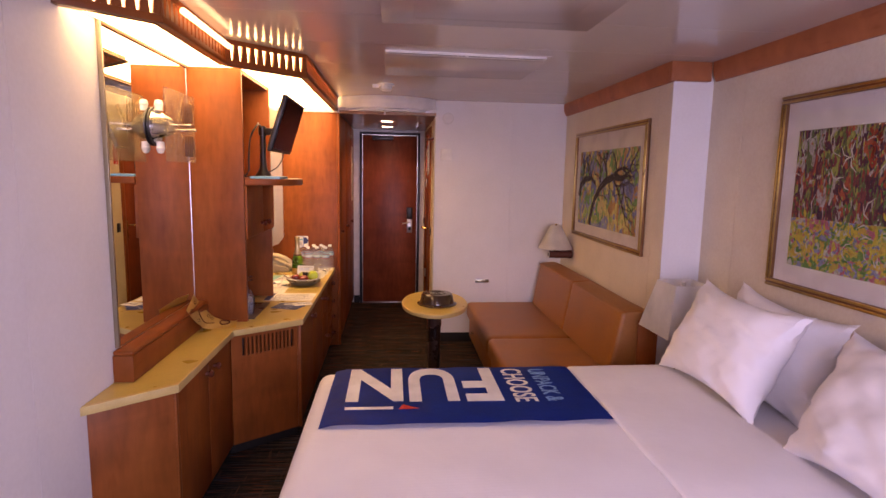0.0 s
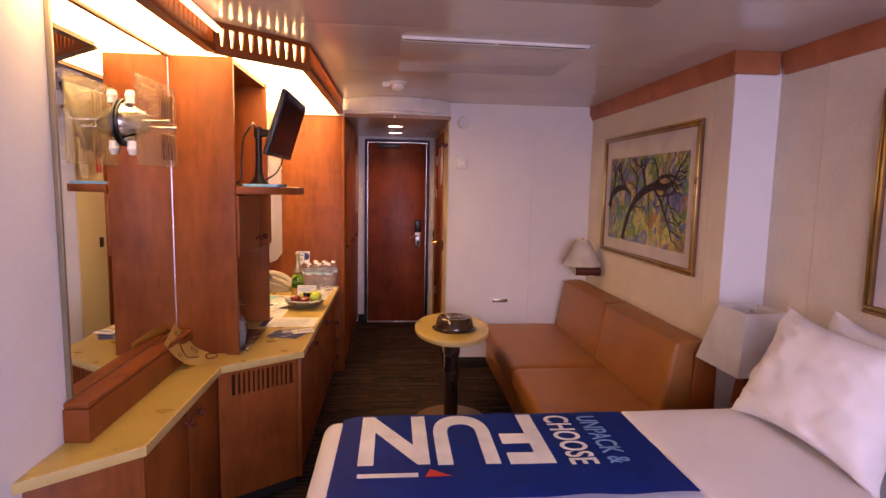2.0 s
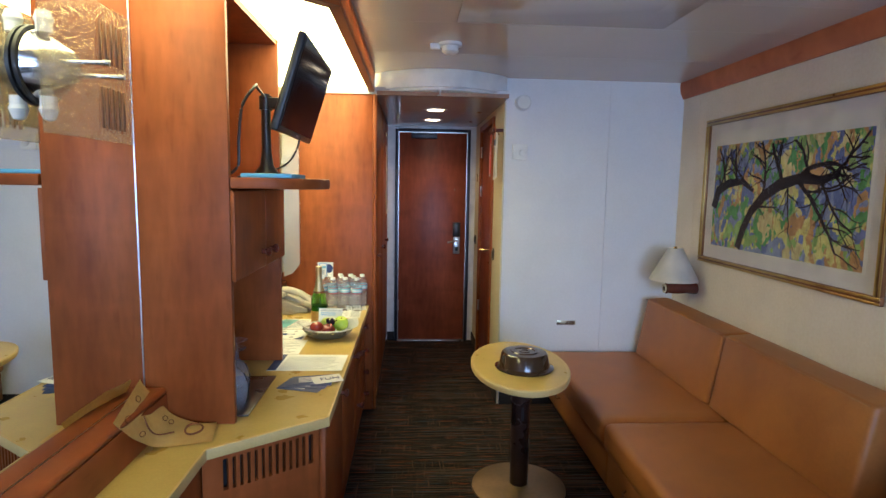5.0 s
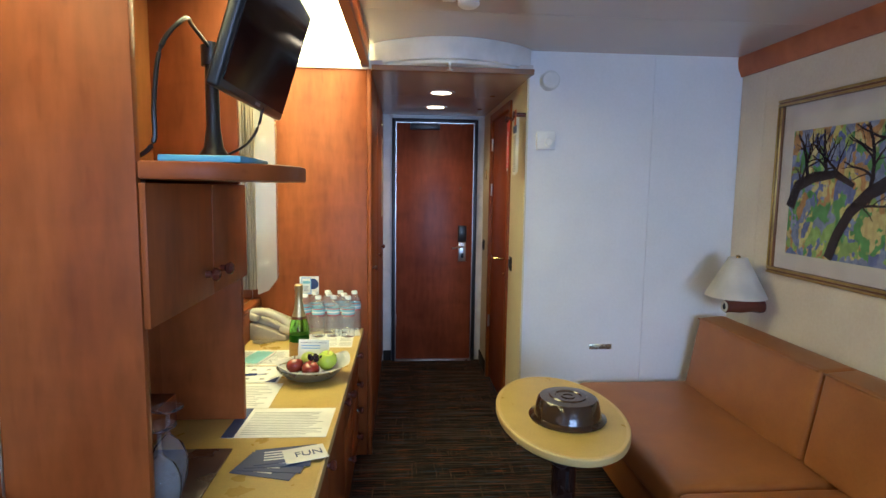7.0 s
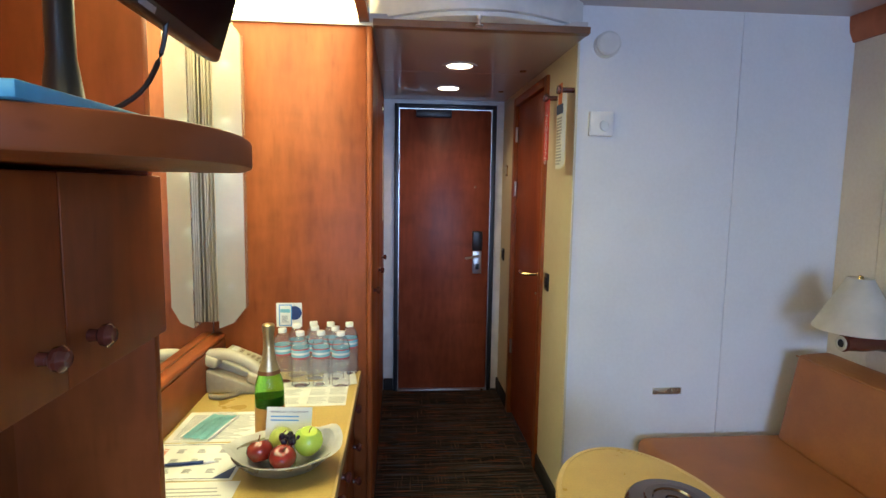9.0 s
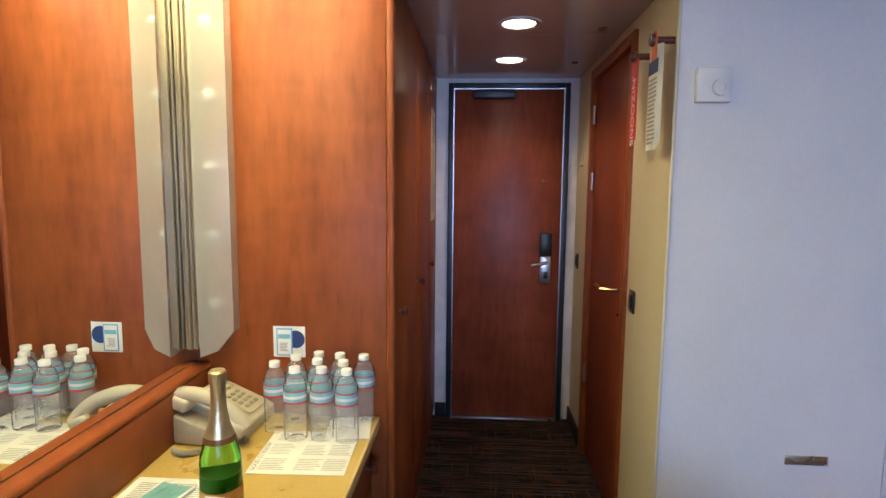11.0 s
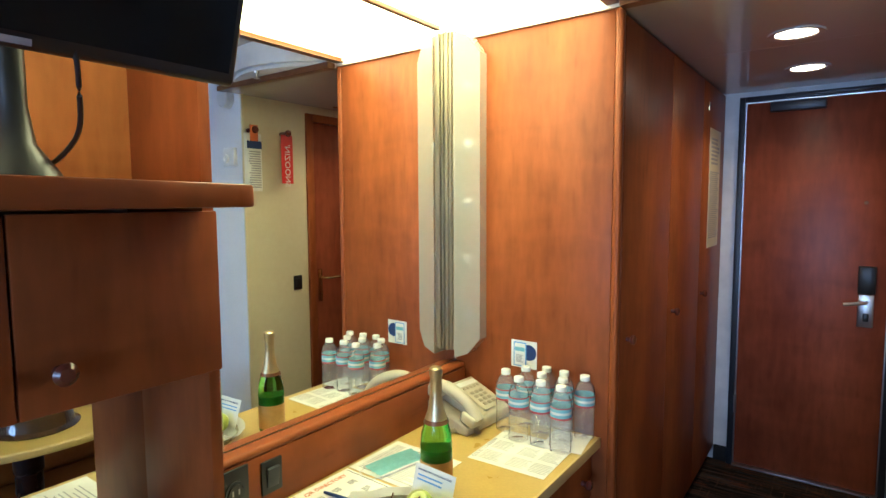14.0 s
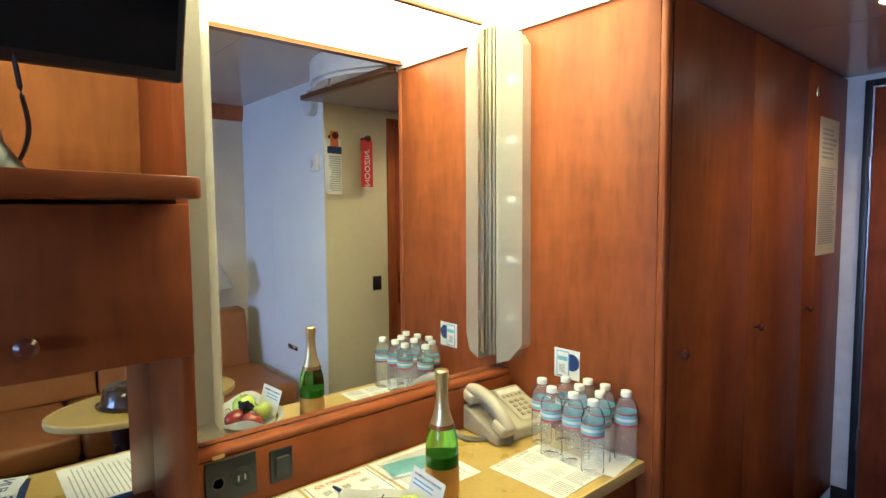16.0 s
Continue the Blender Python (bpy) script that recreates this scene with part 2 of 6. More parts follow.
def amber_glass():
    """Wavy hand-made glass, faintly amber."""
    mat = clear("amber_art_glass", (0.60, 0.50, 0.30), 0.34, 0.08)
    n, l = mat.node_tree.nodes, mat.node_tree.links
    p = n["Principled BSDF"]
    p.inputs["Metallic"].default_value = 0.2
    w = n.new("ShaderNodeTexNoise")
    w.inputs["Scale"].default_value, w.inputs["Detail"].default_value, w.inputs["Distortion"].default_value = 11, 2, 2.2
    k = n.new("ShaderNodeBump")
    k.inputs["Strength"].default_value, k.inputs["Distance"].default_value = 1.0, 0.012
    l.new(w.outputs[0], k.inputs["Height"])
    l.new(k.outputs[0], p.inputs["Normal"])
    return mat


AMBER = amber_glass()


def striped_linen():
    """Duvet cover with satin stripes across the bed."""
    mat = LINEN.copy()
    mat.name = "satin_stripe_linen"
    n, l = mat.node_tree.nodes, mat.node_tree.links
    tc, w = n.new("ShaderNodeTexCoord"), n.new("ShaderNodeTexWave")
    w.wave_type, w.bands_direction = "BANDS", "Y"
    w.inputs["Scale"].default_value = 20
    l.new(tc.outputs["Object"], w.inputs[0])
    r = n.new("ShaderNodeMapRange")
    r.inputs[3].default_value, r.inputs[4].default_value = 0.5, 0.85
    l.new(w.outputs[0], r.inputs[0])
    l.new(r.outputs[0], n["Principled BSDF"].inputs["Roughness"])
    k = n.new("ShaderNodeBump")
    k.inputs["Strength"].default_value, k.inputs["Distance"].default_value = 0.10, 0.002
    l.new(w.outputs[0], k.inputs["Height"])
    l.new(n["Principled BSDF"].inputs["Normal"].links[0].from_socket, k.inputs["Normal"])
    l.new(k.outputs[0], n["Principled BSDF"].inputs["Normal"])
    return mat


DUVET = striped_linen()


def carpet():
    """Dark loop carpet: weft lines with broken brown, rust and slate threads."""
    mat = material("carpet_pile", (0.02, 0.017, 0.016), 0.95, bump=0.9, bump_scale=380)
    n, l = mat.node_tree.nodes, mat.node_tree.links
    p = n["Principled BSDF"]
    p.inputs["Specular IOR Level"].default_value = 0.1
    tc = n.new("ShaderNodeTexCoord")

    def thread(scale, lo, hi, colour, under):
        mp, a, r, m = n.new("ShaderNodeMapping"), n.new("ShaderNodeTexNoise"), n.new("ShaderNodeValToRGB"), n.new("ShaderNodeMix")
        mp.inputs["Scale"].default_value = scale
        l.new(tc.outputs["Object"], mp.inputs[0])
        a.inputs["Scale"].default_value, a.inputs["Detail"].default_value = 1.0, 2
        l.new(mp.outputs[0], a.inputs[0])
        r.color_ramp.elements[0].position, r.color_ramp.elements[1].position = lo, hi
        l.new(a.outputs[0], r.inputs[0])
        m.data_type = "RGBA"
        l.new(r.outputs[0], m.inputs[0])
        if isinstance(under, tuple):
            m.inputs[6].default_value = (*under, 1)
        else:
            l.new(under, m.inputs[6])
        m.inputs[7].default_value = (*colour, 1)
        return m.outputs[2]

    c = thread((1.6, 150, 1), 0.50, 0.58, (0.060, 0.045, 0.034), (0.008, 0.007, 0.008))
    c = thread((6, 150, 1), 0.60, 0.66, (0.16, 0.045, 0.02), c)
    c = thread((4, 130, 1), 0.62, 0.68, (0.04, 0.06, 0.08), c)
    c = thread((110, 5, 1), 0.61, 0.70, (0.09, 0.05, 0.03), c)
    l.new(c, p.inputs["Base Color"])
    return mat


CARPET = carpet()


def painting(name, stops, scale, stretch):
    """Loose watercolour patches: cells of warped noise through a ramp of pigments."""
    mat = bpy.data.materials.new(name)
    mat.use_nodes = True
    n, l = mat.node_tree.nodes, mat.node_tree.links
    p = n["Principled BSDF"]
    p.inputs["Roughness"].default_value = 0.7
    tc, mp = n.new("ShaderNodeTexCoord"), n.new("ShaderNodeMapping")
    mp.inputs["Scale"].default_value = stretch
    l.new(tc.outputs["Object"], mp.inputs[0])
    w = n.new("ShaderNodeTexNoise")
    w.inputs["Scale"].default_value, w.inputs["Detail"].default_value = scale * 0.6, 3
    l.new(mp.outputs[0], w.inputs[0])
    mx = n.new("ShaderNodeMix")
    mx.data_type, mx.blend_type = "RGBA", "LINEAR_LIGHT"
    mx.inputs[0].default_value = 0.16
    l.new(mp.outputs[0], mx.inputs[6])
    l.new(w.outputs["Color"], mx.inputs[7])
    v = n.new("ShaderNodeTexVoronoi")
    v.inputs["Scale"].default_value = scale
    l.new(mx.outputs[2], v.inputs[0])
    sep = n.new("ShaderNodeSeparateColor")
    l.new(v.outputs["Color"], sep.inputs[0])
    r = n.new("ShaderNodeValToRGB")
    r.color_ramp.interpolation = "CONSTANT"
    for k, c in enumerate(stops):
        e = r.color_ramp.elements[k] if k < 2 else r.color_ramp.elements.new(0.99)
        e.position, e.color = k / len(stops), (*c, 1)
    l.new(sep.outputs[0], r.inputs[0])
    f = n.new("ShaderNodeTexNoise")
    f.inputs["Scale"].default_value, f.inputs["Detail"].default_value = scale * 2.2, 4
    l.new(mp.outputs[0], f.inputs[0])
    m2 = n.new("ShaderNodeMix")
    m2.data_type, m2.blend_type = "RGBA", "OVERLAY"
    m2.inputs[0].default_value = 0.7
    l.new(r.outputs[0], m2.inputs[6])
    l.new(f.outputs[0], m2.inputs[7])
    l.new(m2.outputs[2], p.inputs["Base Color"])
    return mat


TREE_PIC = painting("tree_watercolour", [(0.62, 0.56, 0.18), (0.12, 0.32, 0.10), (0.60, 0.50, 0.22), (0.24, 0.28, 0.46), (0.48, 0.26, 0.10), (0.28, 0.42, 0.12), (0.15, 0.18, 0.40)], 17, (1, 1, 0.7))
FLOWER_LOW = painting("meadow_watercolour", [(0.48, 0.40, 0.06), (0.10, 0.24, 0.05), (0.42, 0.42, 0.35), (0.20, 0.22, 0.36), (0.30, 0.34, 0.07), (0.50, 0.32, 0.05), (0.45, 0.12, 0.16)], 26, (1, 1, 1))
FLOWER_TOP = painting("foliage_watercolour", [(0.10, 0.02, 0.03), (0.20, 0.04, 0.04), (0.09, 0.13, 0.04), (0.40, 0.08, 0.03), (0.36, 0.33, 0.30), (0.07, 0.02, 0.04), (0.26, 0.30, 0.06)], 26, (1, 1.6, 0.55))
BRANCH = material("dark_brush", (0.05, 0.03, 0.035), 0.8)
BRUSH_RED = material("red_brush", (0.42, 0.06, 0.02), 0.8)
BRUSH_PALE = material("pale_brush", (0.55, 0.53, 0.46), 0.8)
BRUSH_YELLOW = material("yellow_brush", (0.60, 0.46, 0.05), 0.8)
BRUSH_GREEN = material("green_brush", (0.08, 0.22, 0.05), 0.8)


# ---- mesh helpers ----
def box(x0, x1, y0, y1, z0, z1, bevel=0.0, seg=2, bm=None):
    one = bmesh.new()
    bmesh.ops.create_cube(one, size=1)
    bmesh.ops.transform(one, matrix=Matrix.Translation(((x0 + x1) / 2, (y0 + y1) / 2, (z0 + z1) / 2)) @ Matrix.Diagonal((abs(x1 - x0), abs(y1 - y0), abs(z1 - z0), 1)), verts=one.verts)
    if bevel:
        bmesh.ops.bevel(one, geom=one.edges[:], offset=bevel, segments=seg, affect="EDGES", profile=0.5)
    return merge(bm, one)


def merge(bm, one):
    if bm is None:
        return one
    keep = bpy.data.meshes.new("tmp")
    one.to_mesh(keep)
    bm.from_mesh(keep)
    bpy.data.meshes.remove(keep)
    one.free()
    return bm


def prism(poly, z0, z1, bevel=0.0, seg=2):
    bm = bmesh.new()
    low = [bm.verts.new((x, y, z0)) for x, y in poly]
    up = [bm.verts.new((x, y, z1)) for x, y in poly]
    bm.faces.new(low[::-1])
    bm.faces.new(up)
    for i in range(len(poly)):
        j = (i + 1) % len(poly)
        bm.faces.new((low[i], low[j], up[j], up[i]))
    bmesh.ops.recalc_face_normals(bm, faces=bm.faces)
    if bevel:
        edges = [e for e in bm.edges if abs(e.verts[0].co.z - e.verts[1].co.z) < 1e-6]
        bmesh.ops.bevel(bm, geom=edges, offset=bevel, segments=seg, affect="EDGES", profile=0.5)
    return bm


def lathe(profile, n=28, m=None):
    """Turns (radius, height) pairs round z; m places the result."""
    bm = bmesh.new()
    rings = []
    for r, z in profile:
        if r < 1e-5:
            rings.append([bm.verts.new((0, 0, z))])
        else:
            rings.append([bm.verts.new((r * math.cos(2 * math.pi * k / n), r * math.sin(2 * math.pi * k / n), z)) for k in range(n)])
    for a, b in zip(rings, rings[1:]):
        for k in range(n):
            q = [a[k % len(a)], a[(k + 1) % len(a)], b[(k + 1) % len(b)], b[k % len(b)]]
            q = list(dict.fromkeys(q))
            if len(q) > 2:
                bm.faces.new(q)
    bmesh.ops.recalc_face_normals(bm, faces=bm.faces)
    if m is not None:
        bmesh.ops.transform(bm, matrix=m, verts=bm.verts)
    return bm


def tube(points, r, n=8):
    bm = bmesh.new()
    pts = [Vector(p) for p in points]
    rings = []
    for i, p in enumerate(pts):
        d = (pts[min(i + 1, len(pts) - 1)] - pts[max(i - 1, 0)]).normalized()
        a = d.cross(Vector((0, 0, 1)) if abs(d.z) < 0.9 else Vector((1, 0, 0))).normalized()
        b = d.cross(a)
        rings.append([bm.verts.new(p + (a * math.cos(2 * math.pi * k / n) + b * math.sin(2 * math.pi * k / n)) * r) for k in range(n)])
    for a, b in zip(rings, rings[1:]):
        for k in range(n):
            bm.faces.new((a[k], a[(k + 1) % n], b[(k + 1) % n], b[k]))
    bm.faces.new(rings[0][::-1])
    bm.faces.new(rings[-1])
    return bm


def flow(points, steps=6):
    """A smooth curve through the points."""
    p = [Vector(q) for q in points]
    out = []
    for i in range(len(p) - 1):
        a, b, c, d = p[max(i - 1, 0)], p[i], p[i + 1], p[min(i + 2, len(p) - 1)]
        for k in range(steps):
            t = k / steps
            out.append(0.5 * (2 * b + (c - a) * t + (2 * a - 5 * b + 4 * c - d) * t * t + (3 * b - a - 3 * c + d) * t ** 3))
    return out + [p[-1]]


def moved(bm, m):
    bmesh.ops.transform(bm, matrix=m, verts=bm.verts)
    return bm


def link(name, bm, mat, smooth=True):
    me = bpy.data.meshes.new(name)
    bmesh.ops.recalc_face_normals(bm, faces=bm.faces)
    bm.to_mesh(me)
    bm.free()
    me.materials.append(mat)
    if smooth:
        areas = sorted(p.area for p in me.polygons)
        middle = areas[len(areas) // 2]
        for p in me.polygons:
            broad = len(areas) < 260 and p.area > 4 * middle and sum(abs(a - p.area) < 0.08 * p.area for a in areas) < 7
            p.use_smooth = not broad
        me.set_sharp_from_angle(angle=radians(35))
    return new(name, me)


def thing(name, x, y, z, label, category, group="", kind=""):
    ob = new(name)
    ob.empty_display_size = 0.05
    ob.matrix_world = Matrix.Translation((x, y, z))
    return tagged(ob, label, category, group, kind)


def part(name, bm, mat, parent, label="", smooth=True):
    ob = link(name, bm, mat, smooth)
    ob.parent = parent
    chain, m = parent, Matrix.Identity(4)
    while chain is not None:
        m = chain.matrix_basis @ m if chain.parent is None else chain.matrix_parent_inverse @ chain.matrix_basis @ m
        chain = chain.parent
    ob.matrix_parent_inverse = m.inverted()
    return tagged(ob, label) if label else ob


def solo(name, bm, mat, label, category, group="", kind="", smooth=True):
    return tagged(link(name, bm, mat, smooth), label, category, group, kind)


def setting(name, bm, mat, label, category, smooth=True):
    return solo(name, bm, mat, label, category, kind="structure", smooth=smooth)


def clear_shadow(ob):
    ob.visible_shadow = False
    return ob


def text(name, body, size, m, mat, parent, stretch=1.0, bold=0.0):
    """Lettering as a thin mesh, centred on the pose m."""
    cu = bpy.data.curves.new("tmp_text", "FONT")
    cu.body, cu.size, cu.align_x, cu.align_y, cu.extrude, cu.offset = body, size, "CENTER", "CENTER", 0.0004, bold
    ob = new("tmp_text", cu)
    bpy.context.view_layer.update()
    me = bpy.data.meshes.new_from_object(ob.evaluated_get(bpy.context.evaluated_depsgraph_get()))
    bpy.data.objects.remove(ob)
    bm = bmesh.new()
    bm.from_mesh(me)
    bpy.data.meshes.remove(me)
    moved(bm, m @ Matrix.Diagonal((stretch, 1, 1, 1)))
    return part(name, bm, mat, parent, smooth=False)


def bars(x0, x1, z0, z1, rows, m, rng, fill=0.55, ragged=0.25, thick=0.0004):
    """Unreadable print: rows of thin bars in the local x-y rectangle, placed by m."""
    bm = bmesh.new()
    step = (z1 - z0) / rows
    for k in range(rows):
        y = z1 - (k + 0.5) * step
        xe = x1 - (x1 - x0) * ragged * rng.random()
        box(x0, xe, y - step * fill / 2, y + step * fill / 2, 0, thick, bm=bm)
    return moved(bm, m)


# ---- setting: floor, walls, ceilings ----
NEAR, FAR, BACK, CEILING, LOW = -0.80, 6.76, 5.16, 2.19, 2.045
setting("floor", box(-0.96, 2.14, NEAR - 0.1, FAR + 0.1, -0.08, 0), CARPET, "dark loop-pile carpet with broken brown stripes", "carpet")


def panelled(name, axis, at, thick, spans, z0, z1, mat, label):
    """A wall of flat panels with narrow recessed joints, over a solid backing."""
    lo, hi = spans[0], spans[-1]
    s = 1 if thick > 0 else -1
    if axis == "x":
        back = box(at + s * 0.006, at + thick, lo, hi, z0, z1)
    else:
        back = box(lo, hi, at + s * 0.006, at + thick, z0, z1)
    w = setting(name, back, WHITE, label, "wall", smooth=False)
    for a, b in zip(spans, spans[1:]):
        c = (at, at + s * 0.006, a + 0.0012, b - 0.0012) if axis == "x" else (a + 0.0012, b - 0.0012, at, at + s * 0.006)
        part("wall_panel", box(*c, z0, z1), mat, w, smooth=False)
    return w


panelled("wall_west", "x", -0.865, -0.1, [NEAR, 0.0, 0.95, 1.87, 2.38, 6.86], 0, 2.25, WALL, "pale textured vinyl wall beside the mirror")
panelled("wall_east_recess", "x", 2.02, 0.1, [NEAR, 0.4, 1.65, 2.93, 3.23], 0, 2.25, WALL_TAN_CAST, "pale textured vinyl wall behind the bed, tan cast of the light in its colour")
panelled("wall_east", "x", 1.785, 0.2, [3.23, 3.385, 4.95, 5.26], 0, 2.25, WALL_TAN_CAST, "pale textured vinyl wall behind the sofa, tan cast of the light in its colour")
panelled("wall_step", "y", 3.228, 0.05, [1.786, 2.03], 0, 2.25, WALL, "narrow return wall beside the bed")
panelled("wall_north", "y", BACK, 0.1, [0.593, 1.285, 1.785], 0, 2.25, WALL, "white textured vinyl wall behind the sofa end")
wc = setting("wall_corridor", box(0.596, 0.690, BACK + 0.1, 5.60, 0, 2.2), WALL, "corridor wall with a bathroom door, yellow of the downlights in its colour", "wall")
part("wall_panel", box(0.590, 0.596, BACK, 5.585, 0, 2.19), CREAM, wc)
part("wall_panel", box(0.590, 0.596, 6.365, FAR, 0, 2.19), CREAM, wc)
part("wall_panel", box(0.596, 0.690, 6.34, FAR, 0, 2.2), CREAM, wc)
part("wall_panel", box(0.590, 0.690, 5.585, 6.365, 2.0, 2.19), CREAM, wc)
part("corner_strip", box(0.584, 0.594, BACK - 0.006, BACK + 0.012, 0, 2.19, 0.003), CREAM, wc)
wd = setting("wall_door_end", box(-0.96, -0.165, FAR, FAR + 0.1, 0, 2.2), WHITE, "white wall round the cabin door", "wall")
part("wall_panel", box(0.535, 0.69, FAR, FAR + 0.1, 0, 2.2), WHITE, wd)
part("wall_panel", box(-0.165, 0.535, FAR, FAR + 0.1, 2.015, 2.2), WHITE, wd)
ws = setting("wall_south", box(-0.96, -0.25, NEAR - 0.1, NEAR, 0, 2.25), WALL, "wall with the balcony opening", "wall")
part("wall_panel", box(1.8, 2.14, NEAR - 0.1, NEAR, 0, 2.25), WALL, ws)
part("wall_panel", box(-0.25, 1.8, NEAR - 0.1, NEAR, 2.08, 2.25), WALL, ws)
win = thing("window_1", 0.6, NEAR - 0.05, 0, "balcony glass door in a white frame", "window", kind="structure")
for a, b, c, d in ((-0.25, -0.2, 0, 2.08), (1.75, 1.8, 0, 2.08), (0.74, 0.80, 0, 2.08), (-0.2, 1.75, 0, 0.06), (-0.2, 1.75, 2.03, 2.08)):
    part("window_frame", box(a, b, NEAR - 0.09, NEAR - 0.02, c, d, 0.004), WHITE, win)
clear_shadow(part("pane", box(-0.2, 1.75, NEAR - 0.06, NEAR - 0.052, 0.06, 2.03), clear("window_glass", (0.02, 0.02, 0.02), 0.06, 0.02), win))

# ceiling panels run across the cabin
bm = box(-0.96, 2.14, NEAR - 0.1, 5.3, CEILING + 0.004, CEILING + 0.08)
edges = [NEAR - 0.1, -0.1, 0.5, 1.1, 1.7, 2.05, 2.55, 3.06, 3.62, 3.98, 4.55, 5.3]
for a, b in zip(edges, edges[1:]):
    box(-0.96, 2.14, a + 0.0012, b - 0.0012, CEILING, CEILING + 0.006, bm=bm)
setting("ceiling", bm, CEIL, "glossy pale ceiling of long enamelled panels", "ceiling", smooth=False)
bm = box(-0.96, 0.592, 5.06, FAR + 0.1, LOW + 0.006, LOW + 0.05)
for a, b in ((5.06, 5.83), (5.833, FAR)):
    box(-0.24, 0.59, a, b, LOW, LOW + 0.008, bm=bm)
setting("ceiling_corridor", bm, CEIL, "lower glossy corridor ceiling with two downlights", "ceiling", smooth=False)

# curved fascia over the corridor mouth
arc = [(-0.252 + 0.844 * k / 24, 5.13 - 0.21 * math.sin(math.pi * k / 24) ** 0.8) for k in range(25)]
fas = setting("trim_fascia", prism(arc + [(0.592, 5.158), (-0.252, 5.158)], 2.085, CEILING, 0.004), WHITE, "white curved fascia above the corridor", "fascia")
arc2 = [(x, y + 0.018) for x, y in arc]
part("lower_lip", prism(arc2 + [(0.592, 5.158), (-0.252, 5.158)], 2.066, 2.084, 0.003), WHITE, fas)
part("lintel", box(-0.235, 0.589, 5.02, 5.06, LOW - 0.004, 2.066), BRONZE, fas)

# crown moulding along the right-hand walls
CR = [(0.0, 2.085), (0.012, 2.085), (0.018, 2.10), (0.030, 2.125), (0.034, 2.16), (0.034, CEILING), (0.0, CEILING)]


def crown(x, y0, y1):
    bm = bmesh.new()
    rows = [[bm.verts.new((x - d, y, z)) for d, z in CR] for y in (y0, y1)]
    for k in range(len(CR)):
        j = (k + 1) % len(CR)
        bm.faces.new((rows[0][k], rows[0][j], rows[1][j], rows[1][k]))
    bm.faces.new(rows[0])
    bm.faces.new(rows[1][::-1])
    return bm


tr = setting("trim_crown", crown(1.785, 3.19, BACK), CROWN, "reddish wooden crown moulding under the ceiling", "moulding")
part("crown_piece", crown(2.02, NEAR, 3.19), CROWN, tr)
part("crown_piece", box(1.752, 1.986, 3.192, 3.228, 2.086, CEILING, 0.004), CROWN, tr)
base = setting("baseboard", box(0.60, 1.78, BACK - 0.012, BACK, 0, 0.085, 0.003), DARK, "dark baseboard along the walls", "baseboard")
part("baseboard_piece", box(0.578, 0.59, BACK, 5.58, 0, 0.085, 0.003), DARK, base)
part("baseboard_piece", box(0.578, 0.59, 6.37, FAR, 0, 0.085, 0.003), DARK, base)
part("baseboard_piece", box(-0.235, -0.168, FAR - 0.012, FAR, 0, 0.085, 0.003), DARK, base)
part("baseboard_piece", box(-0.865, -0.853, NEAR, 2.2, 0, 0.085, 0.003), DARK, base)

# ---- cabin door ----
d1 = thing("door_1", 0.185, FAR, 0, "closed cherry veneer cabin door in a dark metal frame", "door", kind="structure")
part("leaf", box(-0.13, 0.50, FAR - 0.012, FAR + 0.04, 0.012, 1.98, 0.002), DOORWOOD, d1)
for c in ((-0.165, -0.137, FAR - 0.03, FAR + 0.1, 0, 2.015), (0.507, 0.535, FAR - 0.03, FAR + 0.1, 0, 2.015), (-0.137, 0.507, FAR - 0.03, FAR + 0.1, 1.987, 2.015)):
    part("frame", box(*c, 0.003), FRAME_METAL, d1)
for c in ((-0.1365, -0.131, FAR - 0.014, FAR, 0, 1.987), (0.501, 0.5065, FAR - 0.014, FAR, 0, 1.987), (-0.131, 0.501, FAR - 0.014, FAR, 1.981, 1.987)):
    part("edge_strip", box(*c), STEEL, d1)
part("threshold", box(-0.137, 0.507, FAR - 0.04, FAR + 0.04, 0, 0.01, 0.003), STEEL, d1)
for z in (0.35, 1.62):
    part("hinge", lathe([(0, -0.05), (0.009, -0.05), (0.009, 0.05), (0, 0.05)], 12, pose(-0.134, FAR - 0.022, z)), STEEL, d1)
closer = part("door_closer", box(-0.02, 0.22, FAR - 0.06, FAR - 0.012, 1.925, 1.975, 0.006), FRAME_METAL, d1)
part("arm", box(0.05, 0.45, FAR - 0.07, FAR - 0.045, 1.99, 2.005, 0.003), FRAME_METAL, closer)
lock = part("lock_plate", box(0.387, 0.45, FAR - 0.026, FAR - 0.012, 0.85, 1.01, 0.004), STEEL, d1)
part("card_reader", box(0.383, 0.453, FAR - 0.04, FAR - 0.012, 1.015, 1.15, 0.005), BLACK, lock)
part("lever", tube([(0.42, FAR - 0.03, 0.975), (0.42, FAR - 0.065, 0.975), (0.39, FAR - 0.072, 0.972), (0.33, FAR - 0.07, 0.962)], 0.009), STEEL, lock)
part("deadbolt", box(0.408, 0.432, FAR - 0.036, FAR - 0.026, 0.88, 0.92, 0.004), BLACK, lock)
part("peephole", lathe([(0, 0), (0.010, 0), (0.010, 0.006), (0, 0.008)], 14, pose(0.398, FAR - 0.012, 1.458, 90)), BRONZE, d1)

